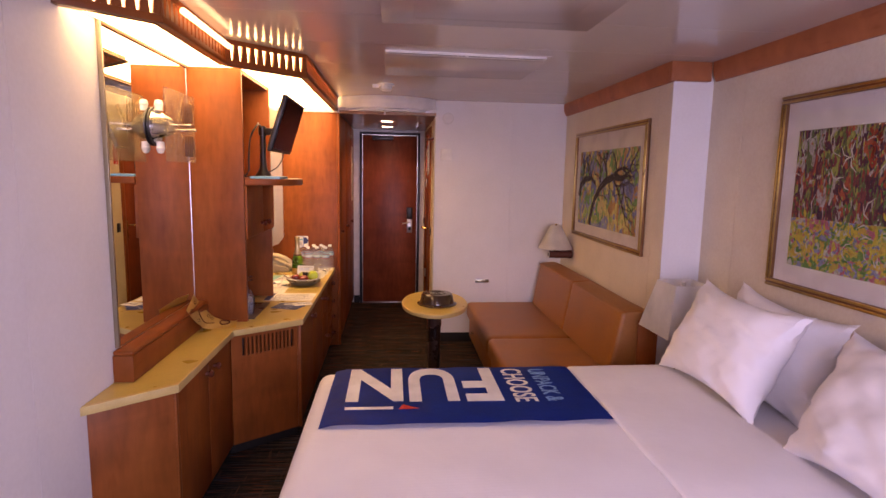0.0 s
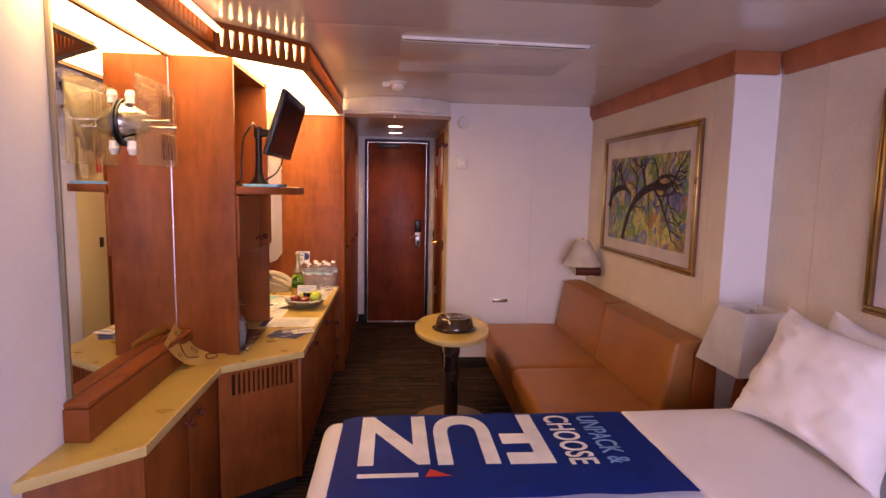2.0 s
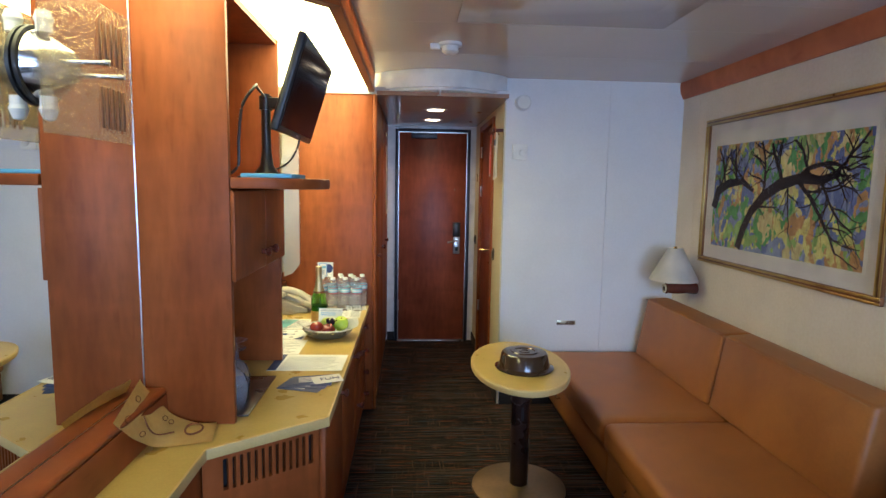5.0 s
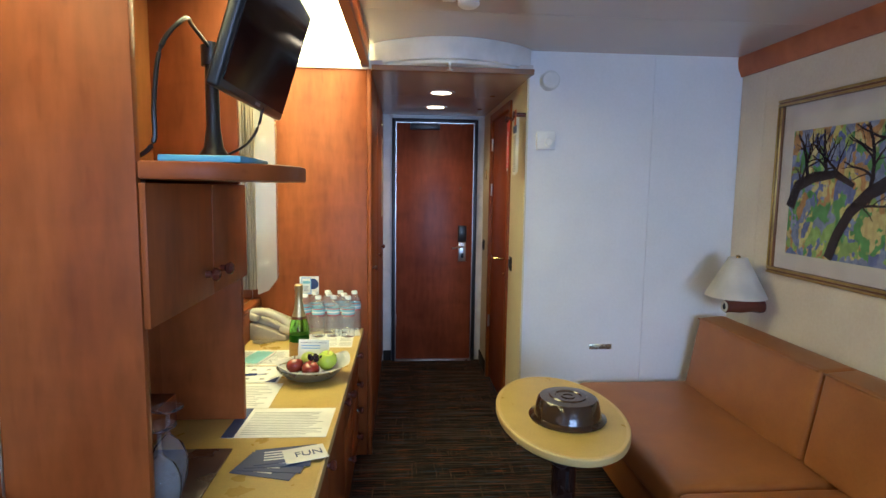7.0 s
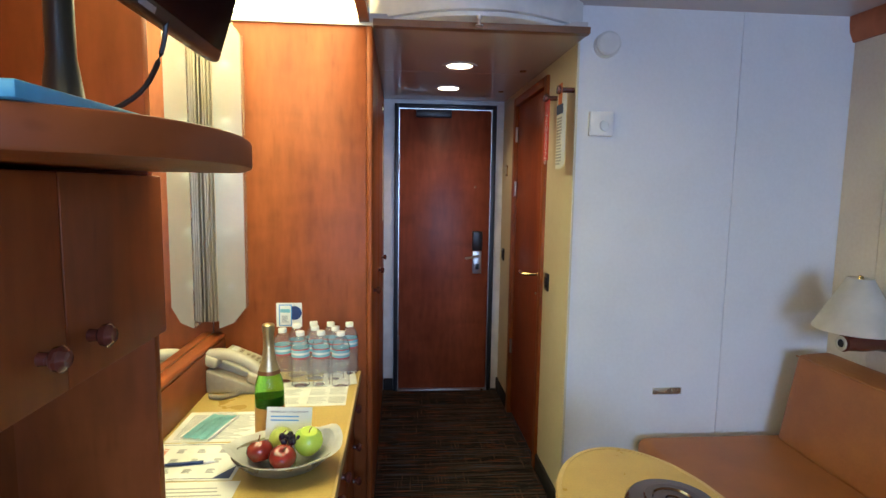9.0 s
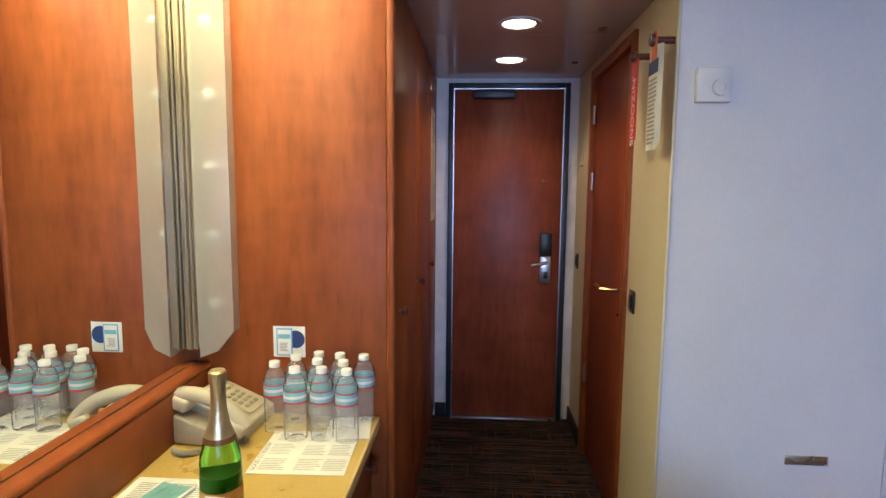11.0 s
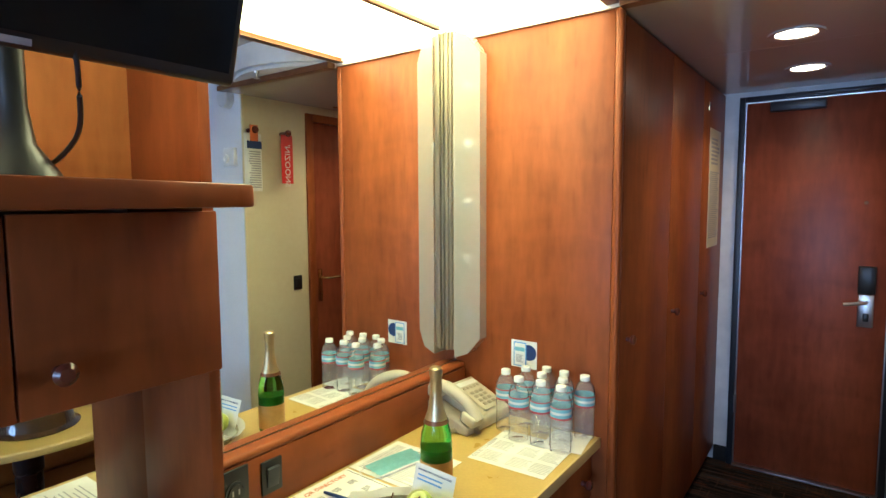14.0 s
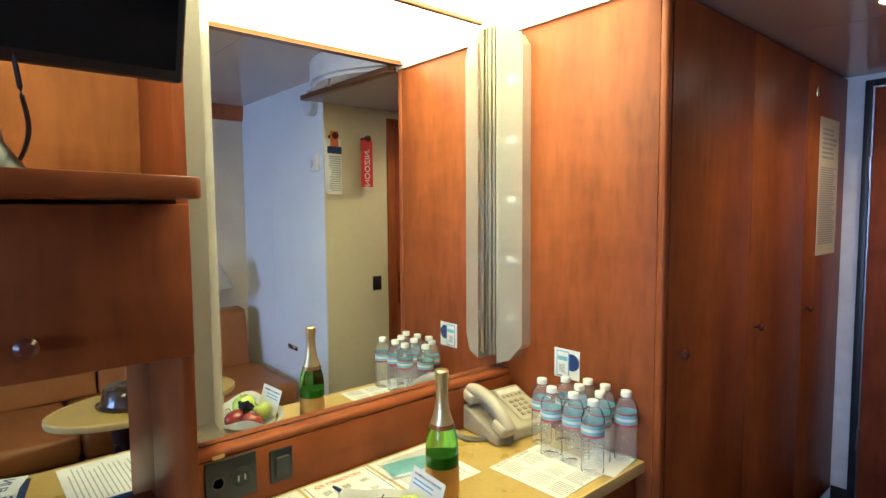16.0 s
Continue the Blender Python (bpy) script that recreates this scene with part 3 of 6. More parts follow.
# ---- bathroom door ----
d2 = thing("door_2", 0.610, 5.82, 0, "closed cherry veneer bathroom door with a brass lever", "door", kind="structure")
part("leaf", box(0.598, 0.630, 5.64, 6.31, 0.02, 1.95, 0.002), DOORWOOD, d2)
for c in ((0.575, 0.690, 5.585, 5.637, 0, 2.0), (0.575, 0.690, 6.313, 6.365, 0, 2.0), (0.575, 0.690, 5.637, 6.313, 1.953, 2.0)):
    part("frame", box(*c, 0.003), CHERRY, d2)
for z in (0.45, 1.45, 1.78):
    part("hinge", lathe([(0, -0.045), (0.008, -0.045), (0.008, 0.045), (0, 0.045)], 12, pose(0.587, 6.306, z)), STEEL, d2)
part("back_plate", box(0.591, 0.598, 5.665, 5.695, 0.86, 1.06, 0.002), BRASS, d2)
part("lever", tube([(0.595, 5.68, 1.01), (0.555, 5.68, 1.01), (0.517, 5.70, 1.01), (0.517, 5.79, 1.012)], 0.008), BRASS, d2)
part("turn_knob", box(0.575, 0.592, 5.67, 5.69, 0.905, 0.915, 0.003), BRASS, d2)


def rocker(name, x, y, z, label):
    t = thing(name, x, y, z, label, "switch")
    part("plate", box(x - 0.008, x, y - 0.03, y + 0.03, z - 0.042, z + 0.042, 0.003), BLACK, t)
    part("rocker", box(x - 0.014, x - 0.008, y - 0.018, y + 0.018, z - 0.026, z + 0.026, 0.003), BLACK, t)


rocker("light_switch", 0.590, 5.50, 1.0, "black rocker switch beside the bathroom door")
rocker("light_switch", 0.590, 6.64, 1.0, "black rocker switch near the cabin door")
t = thing("wall_plaque", 0.590, 6.60, 1.57, "small brass-edged plaque on the corridor wall", "sign")
part("rim", box(0.585, 0.590, 6.57, 6.63, 1.535, 1.605, 0.001), BRASS, t)
part("face", box(0.583, 0.585, 6.58, 6.62, 1.545, 1.595), CREAM, t)

# coat hooks with hang tags
for y in (5.195, 5.41):
    t = thing("coat_hook", 0.59, y, 1.86, "turned wooden coat peg on the corridor wall", "hook", "coat pegs")
    part("stem", lathe([(0, 0), (0.011, 0), (0.011, 0.07), (0, 0.07)], 14, pose(0.59, y, 1.86, 0, -90)), REDWOOD, t)
    part("knob", lathe([(0, 0.052), (0.015, 0.054), (0.019, 0.062), (0.017, 0.072), (0, 0.075)], 16, pose(0.59, y, 1.86, 0, -90)), REDWOOD, t)
t = thing("door_hanger", 0.535, 5.40, 1.6, "red snoozin door hanger on a wooden peg", "door hanger")
part("card", box(0.533, 0.5345, 5.365, 5.445, 1.58, 1.85, 0.0005), RED, t)
text("lettering", "SNOOZIN'", 0.05, Matrix.Translation((0.5325, 5.405, 1.68)) @ pose(0, 0, 0, 90, 0, -90) @ pose(0, 0, 0, 0, 0, 90), PRINT_WHITE, t)
t = thing("door_hanger", 0.535, 5.19, 1.5, "white breakfast order hangers on a wooden peg", "door hanger")
rng = random.Random(4)
for k in range(3):
    part("card", box(0.531 + 0.004 * k, 0.5325 + 0.004 * k, 5.145 - 0.006 * k, 5.235 - 0.006 * k, 1.535 + 0.008 * k, 1.84, 0.0005), PAPER, t)
part("header", box(0.5295, 0.5305, 5.145, 5.235, 1.76, 1.80), NAVY, t)
part("tab", box(0.5295, 0.5312, 5.165, 5.215, 1.80, 1.885, 0.0004), ORANGE, t)
part("printed_text", bars(-0.038, 0.038, -0.10, 0.10, 16, Matrix.Translation((0.5308, 5.19, 1.65)) @ pose(0, 0, 0, 90, 0, -90), rng), INK, t)


def downlight(y):
    t = thing("downlight", 0.158, y, LOW, "round recessed warm downlight, lit", "ceiling light", "corridor downlights")
    part("trim_ring", lathe([(0.062, 0.004), (0.088, 0.004), (0.086, -0.006), (0.066, -0.004), (0.062, 0.004)], 32, pose(0.158, y, LOW)), CEIL, t)
    part("lens", lathe([(0, 0.0035), (0.062, 0.0035), (0.062, -0.001), (0, -0.001)], 32, pose(0.158, y, LOW)), DOWN, t)


downlight(5.671)
downlight(6.289)
for x, y in ((0.49, 5.74), (0.49, 6.35)):
    t = solo("ceiling_clip", lathe([(0, 0), (0.018, 0), (0.014, -0.008), (0, -0.010)], 16, pose(x, y, LOW)), BRONZE, "small brown ceiling fastener", "fitting", "ceiling fasteners")

# ---- wardrobe wall ----
wr = thing("wardrobe", -0.55, 5.9, 0, "tall cherry veneer wardrobe with three flush doors", "wardrobe")
part("side_panel", box(-0.855, -0.262, 5.07, 5.092, 0, 2.066, 0.002), CHERRY, wr)
part("corner_post", box(-0.262, -0.236, 5.066, 5.094, 0, 2.062, 0.009, 3), CHERRY, wr)
part("body", box(-0.855, -0.262, 5.094, FAR - 0.003, 0.07, 2.04), CHERRY, wr)
part("plinth", box(-0.855, -0.28, 5.1, FAR - 0.003, 0, 0.068), DARK, wr)
for a, b, k in ((5.097, 5.662, 5.163), (5.665, 6.222, 5.732), (6.225, FAR - 0.004, 6.274)):
    dr = part("door", box(-0.261, -0.237, a, b, 0.072, 2.036, 0.003), CHERRY, wr)
    part("knob", lathe([(0, 0), (0.008, 0), (0.007, 0.012), (0.015, 0.018), (0.016, 0.026), (0.009, 0.031), (0, 0.032)], 16, pose(-0.238, k, 1.022, 0, 90)), REDWOOD, dr, "turned wooden knob")
t = thing("notice_sheet", -0.235, 6.5, 1.5, "printed safety notice fixed to a wardrobe door", "notice")
part("sheet", box(-0.2365, -0.235, 6.375, 6.645, 1.235, 1.83), CREAM, t)
part("printed_text", bars(-0.115, 0.115, -0.24, 0.10, 34, Matrix.Translation((-0.2345, 6.51, 1.52)) @ pose(0, 0, 0, 90, 0, 90), random.Random(1)), INK, t)
part("printed_text", bars(-0.10, 0.10, 0.13, 0.27, 7, Matrix.Translation((-0.2345, 6.51, 1.52)) @ pose(0, 0, 0, 90, 0, 90), random.Random(2)), INK, t)
solo("door_hook", box(-0.238, -0.228, 6.30, 6.315, 1.90, 1.945, 0.003), BRASS, "small brass hook on the wardrobe door", "hook")

# ---- mirrors on the left wall ----
MX = -0.855


def mirror(name, y0, y1, z0, z1, label):
    t = thing(name, MX, (y0 + y1) / 2, z0, label, "mirror")
    part("glass", box(MX - 0.008, MX, y0, y1, z0, z1), MIRROR, t)
    return t


m1 = mirror("wall_mirror", 2.38, 3.238, 0.84, 2.085, "tall frameless wall mirror above the counter ledge")
part("edge_trim", box(MX - 0.009, MX + 0.008, 2.368, 2.38, 0.84, 2.12, 0.002), RIB, m1, "bronze edge strip")
m2 = mirror("wall_mirror", 3.926, 5.068, 0.875, 2.085, "large frameless vanity mirror above the desk")

for mm_, y0, y1 in ((m1, 2.38, 3.238), (m2, 3.926, 4.97)):
    part("top_trim", box(MX + 0.001, MX + 0.010, y0, y1, 2.068, 2.0825, 0.002), BRONZE, mm_, "thin dark top strip")

part("polished_edge", box(MX + 0.0005, MX + 0.002, 3.2370, 3.2386, 0.842, 2.066), STEEL, m1, "bright polished edge")

# ---- counter ----
CT = 0.71
OUT = [(-0.862, 2.10), (-0.606, 2.31), (-0.606, 3.066), (-0.284, 3.292), (-0.282, 5.066), (-0.862, 5.066)]
INN = [(-0.862, 2.115), (-0.614, 2.318), (-0.614, 3.071), (-0.292, 3.297), (-0.290, 5.066), (-0.862, 5.066)]
ct = thing("countertop", -0.6, 3.8, CT, "long angled sand-coloured laminate countertop", "countertop")
part("top", prism(INN, CT - 0.03, CT), LAMINATE, ct, smooth=False)
for (a, b), (c, d) in zip(list(zip(OUT, OUT[1:]))[:4], list(zip(INN, INN[1:]))[:4]):
    part("edge_band", prism([a, b, d, c], CT - 0.032, CT + 0.0015, 0.002), LAM_EDGE, ct, "paler solid edge band")


def face_frame(a, b):
    """A pose whose x runs from a to b along a cabinet front, y up, z outwards."""
    d = (Vector((b[0], b[1], 0)) - Vector((a[0], a[1], 0)))
    w = d.length
    d.normalize()
    nrm = Vector((d.y, -d.x, 0))
    m = Matrix(((d.x, 0, nrm.x, a[0]), (d.y, 0, nrm.y, a[1]), (0, 1, 0, 0), (0, 0, 0, 1)))
    return m, w


KNOB = [(0, 0), (0.009, 0), (0.008, 0.012), (0.015, 0.018), (0.017, 0.027), (0.010, 0.034), (0, 0.035)]
FR = [(-0.862, 2.14), (-0.628, 2.33), (-0.628, 3.08), (-0.308, 3.305), (-0.308, 5.066)]
# slanted end unit
u = thing("counter_cabinet", -0.75, 2.3, 0, "cherry veneer end panel under the counter", "cabinet")
m, w = face_frame(FR[0], FR[1])
part("panel", moved(box(0, w - 0.004, 0.065, CT - 0.033, -0.02, 0, 0.002), m), CHERRY, u)
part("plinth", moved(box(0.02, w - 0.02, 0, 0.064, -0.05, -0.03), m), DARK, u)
# two-door unit
u = thing("counter_cabinet", -0.75, 2.7, 0, "cherry veneer cabinet with two knobbed doors", "cabinet")
m, w = face_frame(FR[1], FR[2])
part("body", box(-0.862, -0.652, 2.36, 3.07, 0.065, CT - 0.034), CHERRY, u)
part("stile", moved(box(0.002, 0.028, 0.066, CT - 0.033, -0.022, 0.001, 0.002), m), CHERRY, u)
for x0, x1, kx in ((0.031, 0.392, 0.360), (0.395, w - 0.004, 0.470)):
    dr = part("door", moved(box(x0, x1, 0.07, CT - 0.036, -0.02, 0, 0.003), m), CHERRY, u)
    part("knob", lathe(KNOB, 16, m @ Matrix.Translation((kx, 0.615, 0))), REDWOOD, dr)
part("plinth", moved(box(0.0, w, 0, 0.064, -0.06, -0.04), m), DARK, u)
# slanted unit with the air grille
u = thing("grille_cabinet", -0.55, 3.3, 0, "cherry veneer cabinet front with a slotted air grille", "cabinet")
m, w = face_frame(FR[2], FR[3])
s0, s1, zlo, zhi, count = 0.062, w - 0.035, 0.555, 0.655, 13
part("panel", moved(box(0.002, w - 0.002, 0.066, zlo, -0.02, 0), m), CHERRY, u)
part("panel", moved(box(0.002, w - 0.002, zhi, CT - 0.033, -0.02, 0), m), CHERRY, u)
part("panel", moved(box(0.002, s0, zlo, zhi, -0.02, 0), m), CHERRY, u)
part("panel", moved(box(s1, w - 0.002, zlo, zhi, -0.02, 0), m), CHERRY, u)
step = (s1 - s0) / count
for k in range(count - 1):
    part("grille_bar", moved(box(s0 + step * (k + 1) - step * 0.27, s0 + step * (k + 1) + step * 0.27, zlo, zhi, -0.019, -0.0005), m), CHERRY, u)
# dark sheet: the shade behind the grille bars, put into colour
part("grille_back", moved(box(s0 - 0.02, s1 + 0.02, zlo - 0.02, zhi + 0.02, -0.05, -0.04), m), DARK, u)
part("corner_post", box(-0.318, -0.296, 3.288, 3.318, 0.066, CT - 0.033, 0.007), CHERRY, u)
part("plinth", moved(box(0.0, w, 0, 0.064, -0.06, -0.04), m), DARK, u)


# desk units: door, two drawers, four drawers
def desk_unit(y0, y1, rows, label, kind_name, knob_y):
    u = thing("desk_cabinet", -0.55, (y0 + y1) / 2, 0, label, "cabinet", "desk cabinets")
    part("body", box(-0.862, -0.33, y0, y1, 0.066, CT - 0.034), CHERRY, u)
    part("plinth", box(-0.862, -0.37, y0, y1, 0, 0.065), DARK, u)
    for za, zb in zip(rows, rows[1:]):
        dr = part(kind_name, box(-0.329, -0.309, y0 + 0.002, y1 - 0.002, za + 0.002, zb - 0.002, 0.003), CHERRY, u)
        part("knob", lathe(KNOB, 16, pose(-0.309, knob_y, zb - 0.07 if kind_name == "door" else (za + zb) / 2, 0, 90)), REDWOOD, dr)


desk_unit(3.325, 3.86, [0.07, 0.672], "cherry veneer desk cabinet with one door", "door", 3.80)
desk_unit(3.863, 4.36, [0.07, 0.672], "cherry veneer desk cabinet with a wide door", "door", 4.31)
desk_unit(4.363, 4.72, [0.07, 0.43, 0.672], "cherry veneer desk cabinet with two drawers", "drawer", 4.53)
desk_unit(4.723, 5.062, [0.07, 0.22, 0.36, 0.50, 0.672], "cherry veneer desk cabinet with four drawers", "drawer", 4.98)


# ledges under the mirrors
def ledge(name, y0, y1, x1, z1, label):
    t = thing(name, x1, (y0 + y1) / 2, CT, label, "ledge", "mirror ledges")
    part("front_board", box(-0.862, x1 - 0.0008, y0 + 0.001, y1, CT + 0.001, z1 - 0.022, 0.0006), CHERRY_X, t)
    part("rounded_cap", box(-0.862, x1, y0, y1, z1 - 0.0215, z1, 0.010, 4), CHERRY_X, t)


ledge("mirror_ledge", 2.34, 3.238, -0.785, 0.838, "rounded cherry ledge under the wall mirror")
ledge("mirror_ledge", 3.925, 5.068, -0.81, 0.873, "rounded cherry ledge under the vanity mirror")

# ---- tower cabinet ----
tw = thing("tower_cabinet", -0.71, 3.57, CT, "tall cherry cabinet with open shelves above the counter", "cabinet")
T0, T1, TX = 3.24, 3.922, -0.578
part("side_panel", box(MX + 0.001, TX, T0, T0 + 0.022, CT + 0.002, 2.078, 0.0015), CHERRY, tw)
part("side_panel", box(MX + 0.001, TX, T1 - 0.022, T1, CT + 0.002, 2.078, 0.0015), CHERRY, tw)
part("top", box(MX + 0.001, TX - 0.004, T0 + 0.022, T1 - 0.022, 2.055, 2.077), CHERRY, tw)
part("back_panel", box(-0.838, -0.826, T0 + 0.022, T1 - 0.022, 1.503, 2.055), OAK, tw, "paler veneered back")
part("cabinet_floor", box(-0.838, TX - 0.002, T0 + 0.022, T1 - 0.022, 1.172, 1.19), CHERRY, tw)
part("niche_sill", box(-0.838, -0.79, T0 + 0.022, T1 - 0.022, CT + 0.002, 0.80), CHERRY, tw)
part("niche_mirror", box(-0.838, -0.83, T0 + 0.022, T1 - 0.022, 0.80, 1.172), MIRROR, tw, "narrow mirror behind the open niche")
front = [(p.x, p.y) for p in flow([(-0.572, 3.236, 0), (-0.44, 3.262, 0), (-0.345, 3.345, 0), (-0.312, 3.47, 0), (-0.327, 3.62, 0), (-0.366, 3.76, 0), (-0.402, 3.86, 0)])]
front += [(-0.408, 3.882), (-0.424, 3.897), (-0.445, T1 - 0.024), (-0.572, T1 - 0.024)]
part("shelf", prism(front, 1.467, 1.502, 0.004), CHERRY_X, tw, "thick rounded shelf")
part("shelf_inner", box(-0.838, -0.572, T0 + 0.0225, T1 - 0.0225, 1.469, 1.502), CHERRY_X, tw)
for a, b, k in ((T0 + 0.003, 3.612, 3.555), (3.615, T1 - 0.003, 3.664)):
    dr = part("door", box(TX + 0.001, TX + 0.015, a, b, 1.176, 1.460, 0.003), CHERRY, tw)
    part("knob", lathe(KNOB, 16, pose(TX + 0.015, k, 1.236, 0, 90)), REDWOOD, dr, "turned wooden knob")


# ---- vanity light strips: ribbed metal and frosted acrylic over bulbs ----
def vanity_strip(side, y, label, deep):
    t = thing("vanity_light", -0.8, y, 0.93, label, "vanity light", "vanity light strips")
    s = -1 if side == "far" else 1
    for k in range(4):
        x = MX + 0.0065 + 0.0105 * k
        part("metal_rib", lathe([(0.0055, 0), (0.0055, 1.14)], 10, pose(x, y + s * (deep - 0.008 * abs(k - 1)), 0.93)), RIB, t)
    part("back_channel", box(MX + 0.001, MX + 0.046, min(y + s * 0.002, y + s * (deep - 0.012)), max(y + s * 0.002, y + s * (deep - 0.012)), 0.93, 2.07), RIB, t)
    z0, z1, c = 0.905, 2.065, 0.075
    poly = [(MX + 0.046, z0), (MX + 0.098, z0 + 0.02), (MX + 0.138, z0 + c), (MX + 0.138, z1 - c), (MX + 0.098, z1 - 0.02), (MX + 0.046, z1)]
    bm = bmesh.new()
    front = [bm.verts.new((x, y + s * deep * (1.0 if i in (0, 5) else 0.9 if i in (1, 4) else 0.62), z)) for i, (x, z) in enumerate(poly)]
    back = [bm.verts.new((x, y + s * 0.003, z)) for x, z in poly]
    bm.faces.new(front)
    for i in range(6):
        j = (i + 1) % 6
        bm.faces.new((front[i], front[j], back[j], back[i]))
    clear_shadow(part("acrylic_cover", bm, ACRYLIC, t, "frosted acrylic cover"))
    for k in range(5):
        part("bulb", lathe([(0, -0.022), (0.013, -0.018), (0.022, 0), (0.013, 0.018), (0, 0.022)], 14, pose(MX + 0.075, y + s * 0.026, 1.06 + 0.205 * k)), BULB, t)


vanity_strip("far", 5.07, "tall frosted vanity light with ribbed metal edge, unlit", 0.075)
vanity_strip("near", T1, "tall frosted vanity light beside the tower cabinet, unlit", 0.125)

# ---- luminous soffit with slotted valance ----
VB, VT = 2.066, CEILING
VAL = [(-0.862, 2.10), (-0.606, 2.31), (-0.606, 3.09), (-0.262, 3.40), (-0.254, 5.066)]
va = thing("light_valance", -0.5, 3.6, VB, "cherry valance with rows of slots, lit from inside", "valance")
for a, b in zip(VAL, VAL[1:]):
    m, w = face_frame(a, b)
    part("bottom_rail", moved(box(0, w, VB, VB + 0.026, -0.02, 0.004, 0.002), m), CHERRY_X, va)
    part("top_rail", moved(box(0, w, VT - 0.024, VT, -0.02, 0.004, 0.002), m), CHERRY_X, va)
    n = max(2, round(w / 0.046))
    for k in range(n + 1):
        x = 0.011 + (w - 0.022) * k / n
        one = bmesh.new()
        ring = [one.verts.new((x + d, z, y)) for y in (-0.016, 0.0) for d, z in ((-0.017, VB + 0.024), (0.017, VB + 0.024), (0.009, VT - 0.022), (-0.009, VT - 0.022))]
        for f in ((3, 2, 1, 0), (4, 5, 6, 7), (0, 1, 5, 4), (1, 2, 6, 5), (2, 3, 7, 6), (3, 0, 4, 7)):
            one.faces.new([ring[i] for i in f])
        moved(one, m)
        part("slat", one, CHERRY_X, va, smooth=False)
    part("bottom_lip", moved(box(0, w, VB - 0.004, VB, -0.034, 0.004), m), BRONZE, va)
DI = [(-0.853, 2.14), (-0.63, 2.325), (-0.63, 3.10), (-0.284, 3.412), (-0.278, 5.064), (-0.853, 5.064)]
df = thing("luminous_panel", -0.6, 3.6, 2.084, "glowing warm-white acrylic ceiling panels over the counter", "ceiling light")
part("diffuser", prism(DI, 2.083, 2.087), DIFFUSER, df, smooth=False)
for y0, y1 in ((2.45, 3.05), (3.30, 4.1), (4.2, 5.0)):
    part("tube", moved(lathe([(0, 0), (0.013, 0), (0.013, y1 - y0), (0, y1 - y0)], 12), pose(-0.58, y0, 2.145, -90)), TUBE, df, "lit fluorescent tube")

# ---- glass sconce on the mirror ----
SY, SZ = 2.815, 1.735
sc = thing("wall_sconce", MX, SY, SZ, "chrome sconce with an amber art-glass plate, unlit", "wall lamp")
part("cone", lathe([(0, 0), (0.080, 0), (0.082, 0.004), (0.080, 0.008), (0.036, 0.078), (0.026, 0.086), (0, 0.088)], 32, pose(MX + 0.002, SY, SZ, 0, 90)), CHROME, sc)
part("ring", lathe([(0.080, 0), (0.087, 0.002), (0.087, 0.010), (0.080, 0.012)], 32, pose(MX + 0.001, SY, SZ, 0, 90)), BLACK, sc)
for dz in (0.068, -0.068):
    part("socket", lathe([(0, 0), (0.017, 0), (0.017, 0.03), (0, 0.03)], 16, pose(MX + 0.032, SY - 0.02, SZ + dz - (0.0 if dz > 0 else 0.03))), BULB, sc)
    part("bulb", lathe([(0, -0.026), (0.012, -0.022), (0.020, 0), (0.014, 0.018), (0, 0.022)], 18, pose(MX + 0.032, SY - 0.02, SZ + dz * 1.42)), BULB, sc)
for dz, dy in ((0.006, -0.03), (-0.012, 0.035)):
    part("rod", lathe([(0, 0), (0.005, 0), (0.005, 0.155), (0.007, 0.157), (0.007, 0.17), (0, 0.172)], 12, pose(MX + 0.002, SY + dy, SZ + dz, 0, 90)), CHROME, sc)
pl = clear_shadow(part("glass_plate", box(MX + 0.112, MX + 0.120, 2.64, 2.99, 1.577, 1.89, 0.003), AMBER, sc, "wavy amber glass plate"))
for dz in (0.065, -0.085):
    for k in range(5):
        part("glass_rib", box(MX + 0.1205, MX + 0.126, 2.835 + k * 0.024, 2.845 + k * 0.024, SZ + dz - 0.045, SZ + dz + 0.05, 0.002), BRONZE, pl)

# ---- television ----
tv = thing("television", -0.45, 3.57, 1.502, "small black flat television on a pole stand", "television")
tm = Matrix.Translation((-0.402, 3.595, 1.805)) @ pose(0, 0, 0, 0, 17.5, 0)
part("casing", moved(box(-0.022, 0.006, -0.288, 0.288, -0.16, 0.16, 0.008, 3), tm), BLACK, tv)
part("screen", moved(box(0.006, 0.0085, -0.274, 0.274, -0.140, 0.147), tm), SCREEN, tv, "dark switched-off screen")
part("back_box", moved(box(-0.045, -0.022, -0.15, 0.15, -0.11, 0.09, 0.012), tm), BLACK, tv)
part("emblem", moved(box(0.0085, 0.0092, -0.022, 0.022, -0.154, -0.146), tm), INK, tv)
part("pole", lathe([(0, 0), (0.055, 0), (0.050, 0.012), (0.024, 0.05), (0.017, 0.10), (0.016, 0.31), (0, 0.31)], 24, pose(-0.560, 3.63, 1.503)), BLACK, tv)
part("bracket", box(-0.575, -0.425, 3.61, 3.65, 1.76, 1.80, 0.006), BLACK, tv)
part("collar", lathe([(0.014, 0), (0.024, 0), (0.024, 0.05), (0.014, 0.05)], 16, pose(-0.560, 3.63, 1.755)), BLACK, tv)
part("cable", tube(flow([(-0.56, 3.61, 1.80), (-0.555, 3.50, 1.815), (-0.53, 3.38, 1.80), (-0.555, 3.32, 1.73), (-0.56, 3.29, 1.62), (-0.562, 3.285, 1.54), (-0.60, 3.29, 1.508)]), 0.0048), BLACK, tv)
